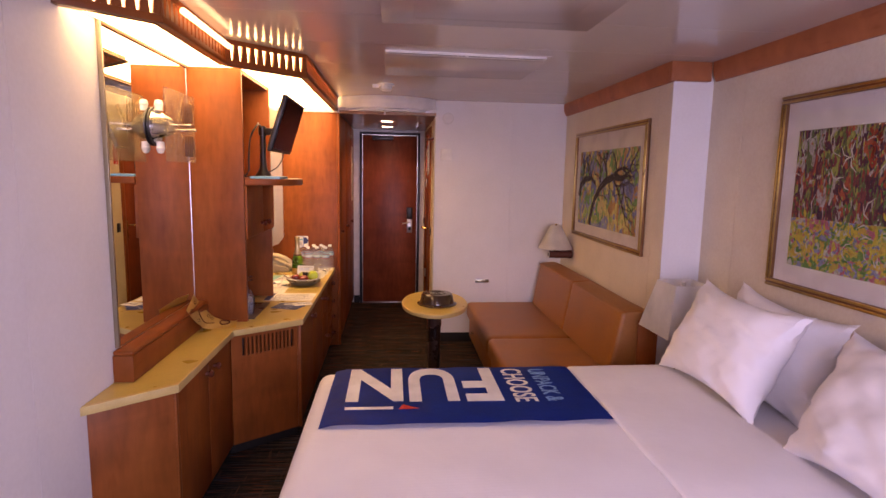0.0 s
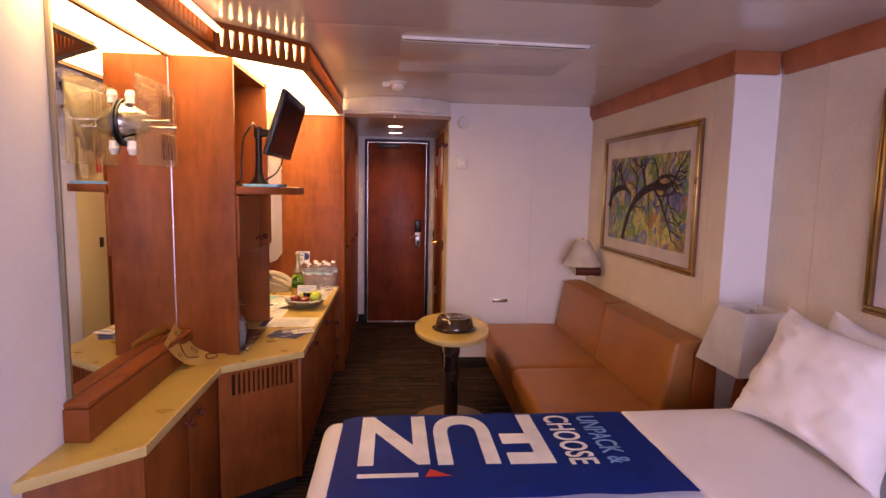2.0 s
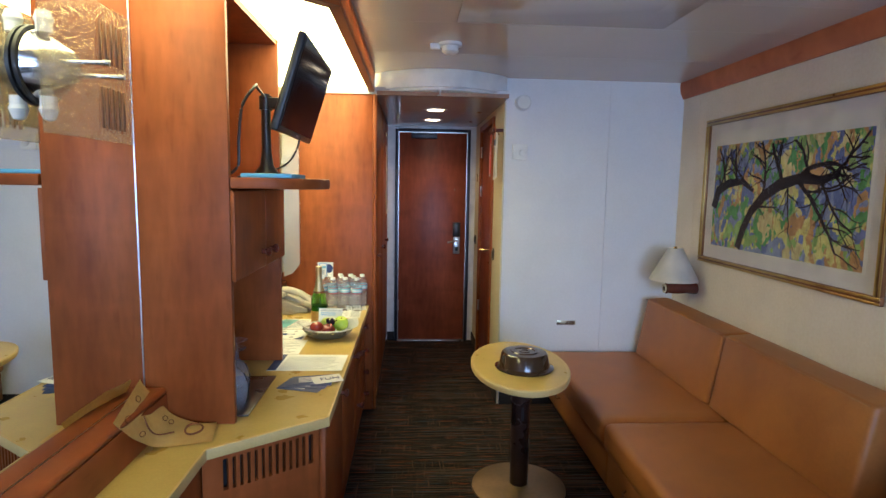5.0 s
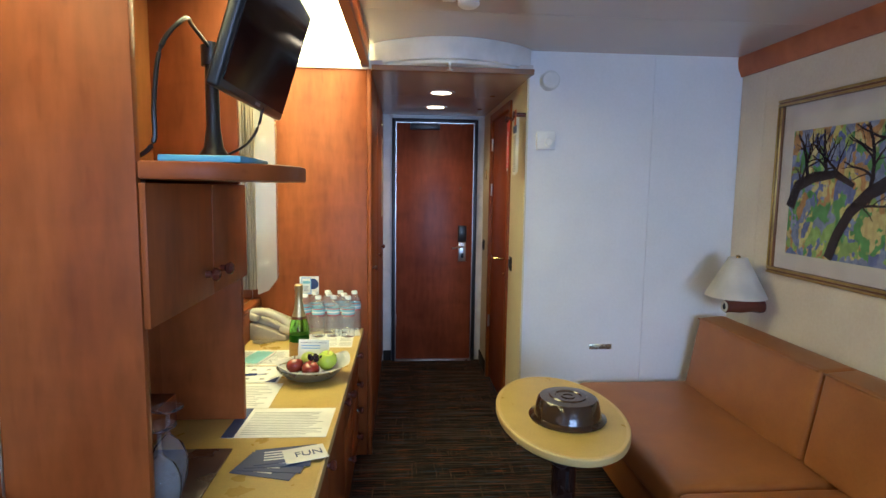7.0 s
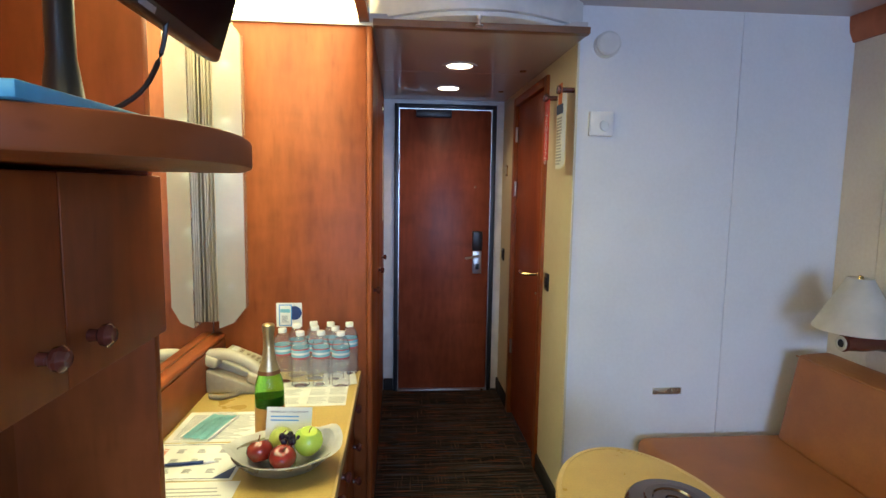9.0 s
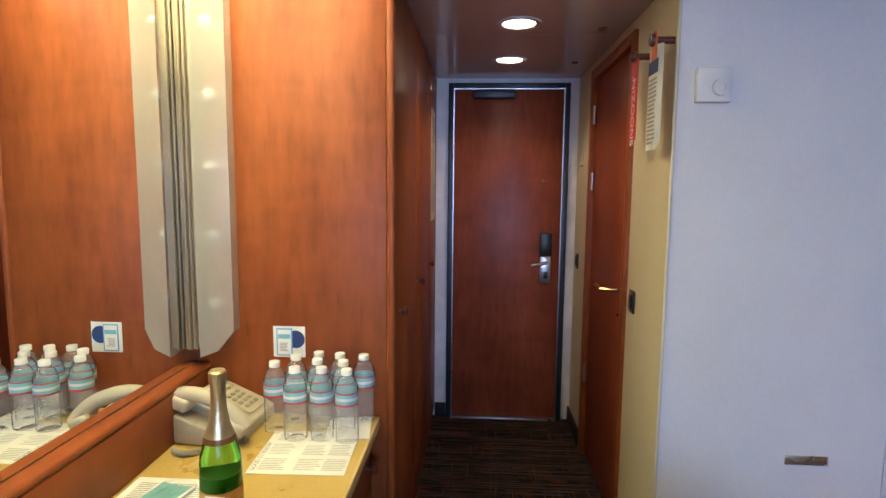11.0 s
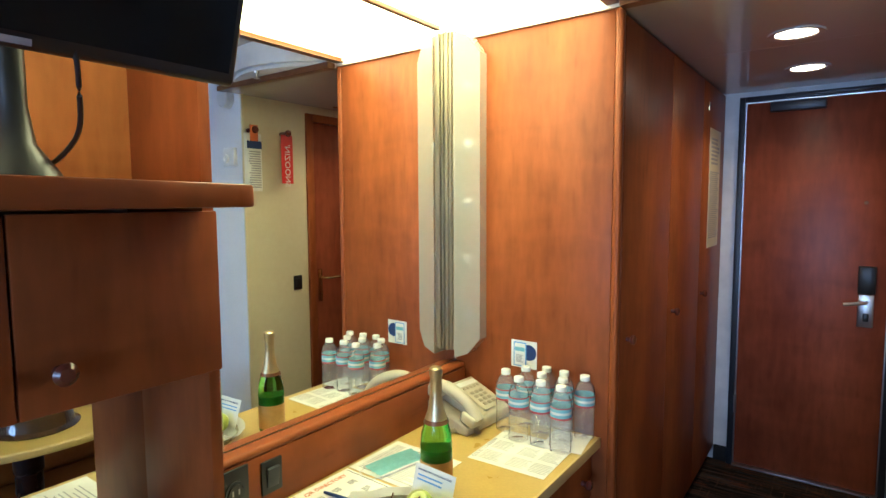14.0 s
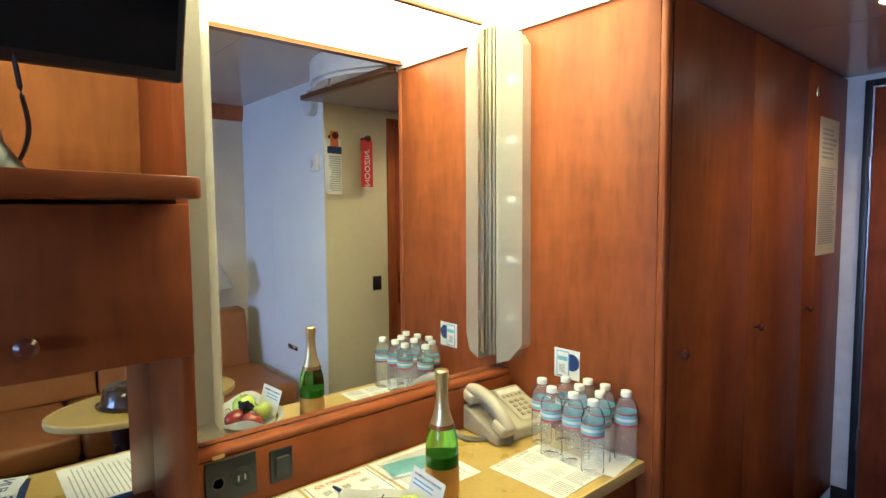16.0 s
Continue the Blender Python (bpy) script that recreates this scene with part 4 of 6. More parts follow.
part("cable", tube(flow([(-0.44, 3.66, 1.69), (-0.455, 3.67, 1.62), (-0.50, 3.68, 1.56), (-0.60, 3.66, 1.515), (-0.66, 3.60, 1.508)]), 0.0035), BLACK, tv)
solo("flat_box", box(-0.555, -0.395, 3.28, 3.505, 1.5025, 1.516, 0.003), CYAN, "flat light-blue plastic box under the television stand", "box")

# ---- bed ----
def soft_block(x0, x1, y0, y1, z0, z1, r, nx, ny, swell=0.0, seed=1.0, crease=0.0):
    """A rounded upholstered block on a fine grid, with a crown and slight creases."""
    bm = box(x0, x1, y0, y1, z0, z1)
    bmesh.ops.bevel(bm, geom=bm.edges[:], offset=r, segments=4, affect="EDGES", profile=0.5)
    bmesh.ops.bisect_plane(bm, geom=bm.verts[:] + bm.edges[:] + bm.faces[:], plane_co=(x0, y0, (z0 + z1) / 2), plane_no=(0, 0, 1))
    for k in range(1, nx):
        bmesh.ops.bisect_plane(bm, geom=bm.verts[:] + bm.edges[:] + bm.faces[:], plane_co=(x0 + (x1 - x0) * k / nx, 0, 0), plane_no=(1, 0, 0))
    for k in range(1, ny):
        bmesh.ops.bisect_plane(bm, geom=bm.verts[:] + bm.edges[:] + bm.faces[:], plane_co=(0, y0 + (y1 - y0) * k / ny, 0), plane_no=(0, 1, 0))
    for v in bm.verts:
        u = min(1, max(0, (v.co.x - x0) / (x1 - x0)))
        w = min(1, max(0, (v.co.y - y0) / (y1 - y0)))
        h = min(1, max(0, (v.co.z - z0) / (z1 - z0)))
        v.co.z += h * swell * (16 * u * (1 - u) * w * (1 - w)) ** 0.5
        v.co.z += h * crease * (noise.noise((v.co.x * 5, v.co.y * 5, seed)) + 0.4 * noise.noise((v.co.x * 14, v.co.y * 14, seed)))
    return bm


BZ = 0.598
bed = thing("bed", 1.0, 1.85, 0, "large bed made up with white striped linen", "bed")
part("bed_base", box(-0.02, 1.98, 1.02, 2.70, 0.04, 0.30, 0.01), CHERRY, bed)
part("mattress", box(-0.03, 1.99, 1.0, 2.72, 0.301, 0.50, 0.03), LINEN, bed)
dv = soft_block(-0.118, 1.60, 0.95, 2.752, 0.16, BZ, 0.055, 26, 26, 0.006, 3.0, 0.006)
part("duvet", dv, DUVET, bed, "white duvet cover with satin stripes")
part("folded_sheet", soft_block(1.09, 1.62, 0.96, 2.748, BZ - 0.03, BZ + 0.016, 0.013, 14, 22, 0.004, 8.0, 0.007), LINEN, bed, "turned-back white sheet")
part("under_sheet", soft_block(1.58, 2.0, 0.98, 2.74, 0.49, BZ + 0.002, 0.03, 6, 14, 0.0, 5.0, 0.005), LINEN, bed)


def pillow(name, m, w, h, d, seed, label):
    """A stuffed pillow, pinched at its corners; x across, y up, z thick."""
    bm = bmesh.new()
    n = 30
    grid = {}
    for side in (1, -1):
        for i in range(n + 1):
            for j in range(n + 1):
                if side < 0 and (i in (0, n) or j in (0, n)):
                    grid[side, i, j] = grid[1, i, j]
                    continue
                u, v = 2 * i / n - 1, 2 * j / n - 1
                pinch = 1 - 0.19 * (1 - abs(u) ** 2.2) * abs(v) ** 3
                pinch_u = 1 - 0.15 * (1 - abs(v) ** 2.2) * abs(u) ** 3
                z = side * d * ((1 - abs(u) ** 2.4) * (1 - abs(v) ** 2.4)) ** 0.5
                c = 0.016 * noise.noise((u * 2.2 + seed, v * 2.2, side)) + 0.011 * noise.noise((u * 3 + seed, v * 8 + u * 4, side * 2)) + 0.006 * noise.noise((u * 9 - v * 5 + seed, v * 4, side))
                edge = max(abs(u), abs(v))
                c += 0.006 * math.sin(13 * math.atan2(v, u) + seed) * edge ** 5 * (1 - edge ** 12)
                grid[side, i, j] = bm.verts.new((w / 2 * u * pinch_u, h / 2 * v * pinch, z + c))
    for side in (1, -1):
        for i in range(n):
            for j in range(n):
                q = [grid[side, i, j], grid[side, i + 1, j], grid[side, i + 1, j + 1], grid[side, i, j + 1]]
                bm.faces.new(q if side > 0 else q[::-1])
    return solo(name, moved(bm, m), PILLOWCASE, label, "pillow", "bed pillows")


def leaning(x, y, z, lean, turn=0, roll=0):
    """Pillow pose: facing the foot of the bed, leaning back against the wall."""
    return Matrix.Translation((x, y, z)) @ pose(0, 0, 0, 0, 0, turn) @ pose(0, 0, 0, 0, lean, 0) @ Matrix(((0, 0, -1, 0), (-1, 0, 0, 0), (0, 1, 0, 0), (0, 0, 0, 1))) @ pose(0, 0, 0, 0, 0, roll)


pillow("pillow", leaning(1.685, 2.385, 0.83, 27, 5, -2), 0.67, 0.49, 0.105, 1.0, "plump white pillow leaning at the front of the bed head")
pillow("pillow", leaning(1.855, 2.325, 0.815, 16, 2, -3), 0.68, 0.48, 0.085, 4.0, "white pillow propped behind another pillow")
pillow("pillow", leaning(1.685, 1.545, 0.83, 27, -4, 2), 0.67, 0.49, 0.105, 7.0, "plump white pillow leaning at the front of the bed head")
pillow("pillow", leaning(1.855, 1.49, 0.815, 16, 0, -1), 0.68, 0.48, 0.085, 9.0, "white pillow propped behind another pillow")

# vinyl banner on the bed
bn = thing("banner", 0.52, 2.41, BZ + 0.02, "royal blue vinyl banner with white lettering on the bed", "banner")
bm = bmesh.new()
nx, ny = 44, 24
BN = BZ + 0.024
vs = {}
for i in range(nx + 1):
    for j in range(ny + 1):
        u, v = i / nx, j / ny
        x = -0.04 + 1.115 * u + 0.012 * (1 - v) * (u - 0.5)
        y = 2.118 + 0.60 * v + 0.006 * noise.noise((u * 5, v, 2.0))
        edge = max(abs(2 * u - 1), abs(2 * v - 1))
        z = BN + 0.0025 * noise.noise((u * 6, v * 4, 1.0)) * edge ** 2 - 0.006 * edge ** 10 * (0.4 + noise.noise((u * 8, v * 8, 4)) * 0.6) - 0.014 * max(0, 0.05 - u) / 0.05
        vs[i, j] = bm.verts.new((x, y, z))
for i in range(nx):
    for j in range(ny):
        bm.faces.new((vs[i, j], vs[i + 1, j], vs[i + 1, j + 1], vs[i, j + 1]))
bmesh.ops.solidify(bm, geom=bm.faces[:], thickness=0.0015)
part("sheet", bm, BLUE, bn)
TZ = BN + 0.0035


def letter(body, x0, x1, y0, y1, turn, mat, bold):
    """One block of lettering fitted to a rectangle of the banner."""
    ob = text("lettering", body, 1.0, Matrix.Identity(4), mat, bn, 1.0, bold)
    me = ob.data
    co = np.array([v.co[:] for v in me.vertices])
    lo, hi = co.min(0), co.max(0)
    w, h = (x1 - x0, y1 - y0) if turn % 180 == 0 else (y1 - y0, x1 - x0)
    fit = Matrix.Translation(((x0 + x1) / 2, (y0 + y1) / 2, TZ)) @ pose(0, 0, 0, 0, 0, turn) @ Matrix.Diagonal((w / (hi[0] - lo[0]), h / (hi[1] - lo[1]), 1, 1)) @ Matrix.Translation((-(lo[0] + hi[0]) / 2, -(lo[1] + hi[1]) / 2, 0))
    me.transform(fit)


letter("N", 0.036, 0.272, 2.315, 2.69, 180, PRINT_WHITE, 0.03)
letter("U", 0.297, 0.505, 2.308, 2.69, 180, PRINT_WHITE, 0.03)
letter("F", 0.535, 0.689, 2.302, 2.69, 180, PRINT_WHITE, 0.03)
letter("CHOOSE", 0.735, 0.832, 2.29, 2.675, -90, PRINT_WHITE, 0.015)
letter("UNPACK &", 0.868, 0.945, 2.29, 2.665, -90, SKYBLUE, 0.012)
logo = box(0.04, 0.23, 2.238, 2.262, TZ - 0.0004, TZ + 0.0004)
part("emblem_bar", logo, PRINT_WHITE, bn)
part("emblem_fin", prism([(0.25, 2.235), (0.335, 2.24), (0.30, 2.262), (0.27, 2.285)], TZ - 0.0004, TZ + 0.0004), RED, bn)

# ---- headboard panel, nightstand and lamp ----
ns = thing("nightstand", 1.84, 2.99, 0, "cherry veneer nightstand between bed and sofa", "nightstand")
part("body", box(1.66, 2.015, 2.79, 3.19, 0.05, 0.42, 0.004), CHERRY, ns)
part("plinth", box(1.64, 2.01, 2.80, 3.18, 0, 0.05), DARK, ns)
part("side_board", box(1.66, 1.78, 3.193, 3.213, 0.05, 0.72, 0.004), CHERRY, ns)
tl = thing("table_lamp", 1.815, 3.01, 0.42, "white tapered square lampshade on a wooden base, unlit", "lamp")


def square_loft(levels, m, shell=0.0):
    bm = bmesh.new()
    rings = [[bm.verts.new((sx * a, sy * a, z)) for sx, sy in ((-1, -1), (1, -1), (1, 1), (-1, 1))] for a, z in levels]
    for a, b in zip(rings, rings[1:]):
        for k in range(4):
            bm.faces.new((a[k], a[(k + 1) % 4], b[(k + 1) % 4], b[k]))
    if shell:
        bmesh.ops.solidify(bm, geom=bm.faces[:], thickness=shell)
    else:
        bm.faces.new(rings[0][::-1])
        bm.faces.new(rings[-1])
    return moved(bm, m)


lm = pose(1.815, 3.01, 0.42, 0, 0, 2)
part("foot", square_loft([(0.060, 0.001), (0.060, 0.015), (0.052, 0.02), (0.026, 0.27)], lm), REDWOOD, tl)
part("neck", lathe([(0.0, 0.27), (0.024, 0.27), (0.024, 0.295), (0.014, 0.30), (0.014, 0.38), (0, 0.38)], 16, lm), CHROME, tl)
part("shade", square_loft([(0.163, 0.287), (0.101, 0.562)], lm, 0.002), SHADE_W, tl, "white fabric shade")
part("harp", box(1.79, 1.84, 3.0, 3.02, 0.955, 0.965, 0.002), STEEL, tl)
part("finial", lathe([(0, 0), (0.012, 0), (0.012, 0.02), (0, 0.022)], 12, pose(1.815, 3.01, 0.965)), STEEL, tl)

# ---- sofa ----
so = thing("sofa", 1.35, 4.0, 0, "tan leather sofa with two seats and loose back cushions", "sofa")
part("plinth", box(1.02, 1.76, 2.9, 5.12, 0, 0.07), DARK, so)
for a, b in ((2.845, 3.977), (3.983, 5.125)):
    fr = part("front_panel", soft_block(0.935, 1.70, a, b, 0.06, 0.245, 0.012, 2, 2), LEATHER, so)
    bm = tube([(0.937, (a + b) / 2 + 0.3 - 0.03, 0.17), (0.918, (a + b) / 2 + 0.3 - 0.02, 0.165), (0.915, (a + b) / 2 + 0.3, 0.163), (0.918, (a + b) / 2 + 0.3 + 0.02, 0.165), (0.937, (a + b) / 2 + 0.3 + 0.03, 0.17)], 0.005)
    part("pull", bm, BRONZE, fr)
    part("seat", soft_block(0.905, 1.76, a, b, 0.247, 0.385, 0.035, 12, 14, 0.012, a, 0.003), LEATHER, so, "broad tan leather seat cushion")


def back_cushion(y0, y1):
    prof = [(1.505, 0.39), (1.775, 0.39), (1.775, 0.745), (1.70, 0.775), (1.57, 0.765)]
    bm = bmesh.new()
    rows = [[bm.verts.new((x, y, z)) for x, z in prof] for y in (y0, y1)]
    for k in range(len(prof)):
        j = (k + 1) % len(prof)
        bm.faces.new((rows[0][k], rows[0][j], rows[1][j], rows[1][k]))
    bm.faces.new(rows[0])
    bm.faces.new(rows[1][::-1])
    bmesh.ops.recalc_face_normals(bm, faces=bm.faces)
    bmesh.ops.bevel(bm, geom=bm.edges[:], offset=0.022, segments=4, affect="EDGES", profile=0.6)
    for k in range(1, 14):
        bmesh.ops.bisect_plane(bm, geom=bm.verts[:] + bm.edges[:] + bm.faces[:], plane_co=(0, y0 + (y1 - y0) * k / 14, 0), plane_no=(0, 1, 0))
    for v in bm.verts:
        w = (v.co.y - y0) / (y1 - y0)
        if v.co.x < 1.7:
            v.co.x -= 0.012 * max(0, 4 * w * (1 - w)) ** 0.5
        v.co.z += 0.004 * noise.noise((v.co.x * 4, v.co.y * 4, 3))
    return bm


for a, b in ((3.215, 4.137), (4.147, 5.06)):
    bc = part("back_cushion", back_cushion(a, b), LEATHER, so, "thick wedge-shaped leather back cushion")
    part("seam", tube([(1.556, a + 0.012, 0.762), (1.548, (a + b) / 2, 0.767), (1.556, b - 0.012, 0.762)], 0.0035, 6), LEATHER, bc)

# ---- pedestal table with covered plate ----
TB = (0.532, 4.09)
OVAL = Matrix.Translation((0.538, 4.195, 0)) @ pose(0, 0, 0, 0, 0, -2.3)


def oval(levels, a, b, m, closed, n=72):
    """Rings of an ellipse with half-axes a and b, each grown by an offset at a height."""
    bm = bmesh.new()
    rings = [[bm.verts.new(((a + o) * math.cos(2 * math.pi * k / n), (b + o) * math.sin(2 * math.pi * k / n), z)) for k in range(n)] for o, z in levels]
    for p, q in zip(rings, rings[1:]):
        for k in range(n):
            bm.faces.new((p[k], p[(k + 1) % n], q[(k + 1) % n], q[k]))
    if closed:
        bm.faces.new(rings[0][::-1])
        bm.faces.new(rings[-1])
    return moved(bm, m)


ta = thing("pedestal_table", TB[0], TB[1], 0, "oval sand-laminate pedestal table on a dark pole", "table")
part("tabletop", oval([(0, 0.575), (0, 0.6)], 0.228, 0.380, OVAL, True), LAMINATE, ta)
part("edge_band", oval([(0.0004, 0.573), (0.013, 0.573), (0.016, 0.58), (0.016, 0.597), (0.012, 0.6015), (0.0004, 0.6015), (0.0004, 0.573)], 0.228, 0.380, OVAL, False), LAM_EDGE, ta)
part("bracket", box(TB[0] - 0.10, TB[0] + 0.10, TB[1] - 0.06, TB[1] + 0.26, 0.556, 0.5725, 0.004), BLACK, ta)
part("pole", lathe([(0, 0.02), (0.045, 0.02), (0.045, 0.44), (0.05, 0.445), (0.05, 0.574), (0, 0.574)], 32, pose(TB[0], TB[1], 0)), POLE, ta)
part("pole_slot", box(TB[0] - 0.006, TB[0] + 0.006, TB[1] - 0.047, TB[1] - 0.04, 0.36, 0.43, 0.003), DARK, ta)
part("base_plate", lathe([(0, 0), (0.232, 0), (0.232, 0.008), (0.20, 0.014), (0.06, 0.024), (0.0, 0.026)], 64, pose(TB[0], TB[1], 0)), BASE, ta)
PC = pose(0.550, 4.132, 0.602)
pc = thing("plate_cover", 0.550, 4.132, 0.602, "brown smoked plastic plate cover on the oval table", "plate cover")
part("dome", lathe([(0.143, 0.0), (0.145, 0.006), (0.132, 0.012), (0.126, 0.016), (0.113, 0.072), (0.105, 0.080), (0.07, 0.083), (0.066, 0.087), (0.05, 0.087), (0.046, 0.083), (0.03, 0.082), (0, 0.082)], 48, PC), LID, pc)
part("rim_ring", lathe([(0.026, 0.082), (0.026, 0.085), (0.018, 0.085), (0.018, 0.082)], 32, PC), LID, pc)

# ---- wall lamp over the sofa ----
wl = thing("wall_lamp", 1.785, 4.85, 0.87, "cream cone-shaded wall lamp on a turned wooden arm, unlit", "wall lamp")
part("arm", lathe([(0, 0), (0.034, 0), (0.036, 0.02), (0.030, 0.06), (0.034, 0.12), (0.030, 0.175), (0.033, 0.195), (0.02, 0.203), (0, 0.203)], 28, pose(1.784, 4.85, 0.872, 0, -90)), REDWOOD, wl)
part("end_ring", lathe([(0.016, 0.203), (0.029, 0.203), (0.027, 0.208), (0.018, 0.208), (0.016, 0.203)], 20, pose(1.784, 4.85, 0.872, 0, -90)), BEIGE, wl, "pale ring round the open end")
# dark disc painted for the shade in the hollow arm end
part("end_recess", lathe([(0, 0.2035), (0.016, 0.2035), (0.016, 0.205), (0, 0.205)], 16, pose(1.784, 4.85, 0.872, 0, -90)), DARK, wl)
part("stem", lathe([(0, 0), (0.01, 0), (0.01, 0.222), (0.012, 0.226), (0.009, 0.236), (0, 0.240)], 14, pose(1.635, 4.85, 0.90)), BRASS, wl)
bm = bmesh.new()
n = 72
rings = [[bm.verts.new(((r + (0.0014 if k % 2 else 0)) * math.cos(2 * math.pi * k / n), (r + (0.0014 if k % 2 else 0)) * math.sin(2 * math.pi * k / n), z)) for k in range(n)] for r, z in ((0.145, 0.0), (0.144, 0.006), (0.044, 0.198), (0.044, 0.202))]
for a, b in zip(rings, rings[1:]):
    for k in range(n):
        bm.faces.new((a[k], a[(k + 1) % n], b[(k + 1) % n], b[k]))
bmesh.ops.solidify(bm, geom=bm.faces[:], thickness=0.0015)
part("shade", moved(bm, pose(1.635, 4.85, 0.926)), SHADE, wl, "pleated cream cone shade")


# ---- framed pictures ----
def framed(x, y0, y1, z0, z1, label, layers, mat_w, mat_top):
    """A glazed picture on a wall facing -x, with its moulding, mats and print."""
    t = thing("framed_picture", x, (y0 + y1) / 2, z0, label, "picture", "framed pictures")
    f = 0.035
    for c in ((y0, y1, z0, z0 + f), (y0, y1, z1 - f, z1), (y0, y0 + f, z0 + f, z1 - f), (y1 - f, y1, z0 + f, z1 - f)):
        fr = part("frame", box(x - 0.022, x - 0.001, *c, 0.005), BRONZE, t)
        long_y = c[1] - c[0] > c[3] - c[2]
        for off in (0.002, 0.022):
            g = (c[0] + 0.001, c[1] - 0.001, c[2] + off, c[2] + off + 0.011) if long_y else (c[0] + off, c[0] + off + 0.011, c[2], c[3])
            part("gilt_bead", box(x - 0.027, x - 0.02, *g, 0.003), GOLD, fr)
    part("mat", box(x - 0.008, x - 0.002, y0 + f, y1 - f, z0 + f, z1 - f), MAT_BOARD, t)
    py0, py1, pz0, pz1 = y0 + f + mat_w, y1 - f - mat_w, z0 + f + mat_w, z1 - f - mat_top
    part("inner_mat", box(x - 0.0095, x - 0.0082, py0 - 0.02, py1 + 0.02, pz0 - 0.015, pz1 + 0.07), MAT_INNER, t)
    for frac0, frac1, mt in layers:
        part("print", box(x - 0.0105, x - 0.0097, py0, py1, pz0 + (pz1 - pz0) * frac0, pz0 + (pz1 - pz0) * frac1), mt, t)
    clear_shadow(part("glass", box(x - 0.0155, x - 0.0145, y0 + f, y1 - f, z0 + f, z1 - f), PANE, t))
    return t, (py0, py1, pz0, pz1)


def strokes(paths, x):
    """Flat brush strokes: each a path of (y, z, width)."""
    bm = bmesh.new()
    for path in paths:
        last = None
        for i, (y, z, w) in enumerate(path):
            a, b = path[max(i - 1, 0)], path[min(i + 1, len(path) - 1)]
            d = Vector((b[0] - a[0], b[1] - a[1]))
            d = d.normalized() if d.length else Vector((1, 0))
            pair = [bm.verts.new((x, y - d.y * w / 2, z + d.x * w / 2)), bm.verts.new((x, y + d.y * w / 2, z - d.x * w / 2))]
            if last:
                bm.faces.new((last[0], last[1], pair[1], pair[0]))
            last = pair
    return bm


def limb(rng, out, y, z, ang, w, length, depth, area):
    path = [(y, z, w)]
    n = max(4, int(length / 0.025))
    for k in range(n):
        ang += rng.uniform(-0.28, 0.28)
        y, z = y + math.cos(ang) * length / n, z + math.sin(ang) * length / n
        if not (area[0] + 0.005 < y < area[1] - 0.005 and area[2] + 0.005 < z < area[3] - 0.005):
            break
        cw = w * (1 - 0.55 * (k + 1) / n)
        path.append((y, z, cw))
        if depth and rng.random() < 0.5:
            limb(rng, out, y, z, ang + rng.choice((-1, 1)) * rng.uniform(0.4, 1.1), cw * 0.62, length * rng.uniform(0.35, 0.7), depth - 1, area)
    if len(path) > 1:
        out.append(path)


p1, ar = framed(1.785, 3.462, 4.812, 1.057, 1.907, "gold-framed watercolour of a dark branching tree", [(0, 1, TREE_PIC)], 0.078, 0.125)
rng = random.Random(12)
out = []
y1, y0, z0, z1 = ar[1], ar[0], ar[2], ar[3]
trunk = [(y1 - 0.27, z0 + 0.005, 0.05), (y1 - 0.31, z0 + 0.11, 0.05), (y1 - 0.37, z0 + 0.21, 0.05), (y1 - 0.46, z0 + 0.29, 0.055), (y1 - 0.58, z0 + 0.35, 0.06), (y1 - 0.72, z0 + 0.38, 0.05), (y1 - 0.86, z0 + 0.37, 0.04), (y1 - 0.97, z0 + 0.40, 0.03)]
out.append(trunk)
out.append([(y1 - 0.01, z0 + 0.22, 0.06), (y1 - 0.05, z0 + 0.32, 0.06), (y1 - 0.15, z0 + 0.36, 0.05), (y1 - 0.28, z0 + 0.37, 0.035), (y1 - 0.38, z0 + 0.32, 0.02)])
for yy, zz, a, w, l in ((0.46, 0.30, 1.7, 0.022, 0.33), (0.60, 0.36, 1.5, 0.028, 0.30), (0.72, 0.38, 2.1, 0.028, 0.32), (0.80, 0.375, 1.2, 0.022, 0.28), (0.90, 0.385, 2.4, 0.022, 0.30), (0.70, 0.37, 3.6, 0.024, 0.42),
                        (0.86, 0.37, 4.0, 0.018, 0.30), (0.12, 0.35, 1.3, 0.022, 0.26), (0.22, 0.37, 1.8, 0.02, 0.25), (0.30, 0.36, 0.9, 0.016, 0.22), (0.05, 0.30, 1.9, 0.018, 0.22), (0.38, 0.24, 2.9, 0.014, 0.2), (0.64, 0.36, 4.3, 0.014, 0.24)):
    limb(rng, out, y1 - yy, z0 + zz, a, w, l, 2, ar)
part("painted_tree", strokes(out, 1.785 - 0.0118), BRANCH, p1, smooth=False)
p2, ar = framed(2.02, 1.25, 2.612, 1.056, 1.925, "gold-framed watercolour of red flowers and foliage", [(0, 0.36, FLOWER_LOW), (0.36, 1, FLOWER_TOP)], 0.082, 0.125)
rng = random.Random(5)
pale, red, yellow, green = [], [], [], []
for k in range(75):
    y, z, a = rng.uniform(ar[0] + 0.03, ar[1] - 0.03), rng.uniform(ar[2] + 0.05, ar[3] - 0.05), rng.uniform(0.3, 2.8)
    l = rng.uniform(0.03, 0.09)
    pale.append([(y, z, 0.002), (y + 0.5 * l * math.cos(a), z + 0.5 * l * math.sin(a), rng.uniform(0.004, 0.009)), (y + l * math.cos(a + 0.4), z + l * math.sin(a + 0.4), 0.001)])
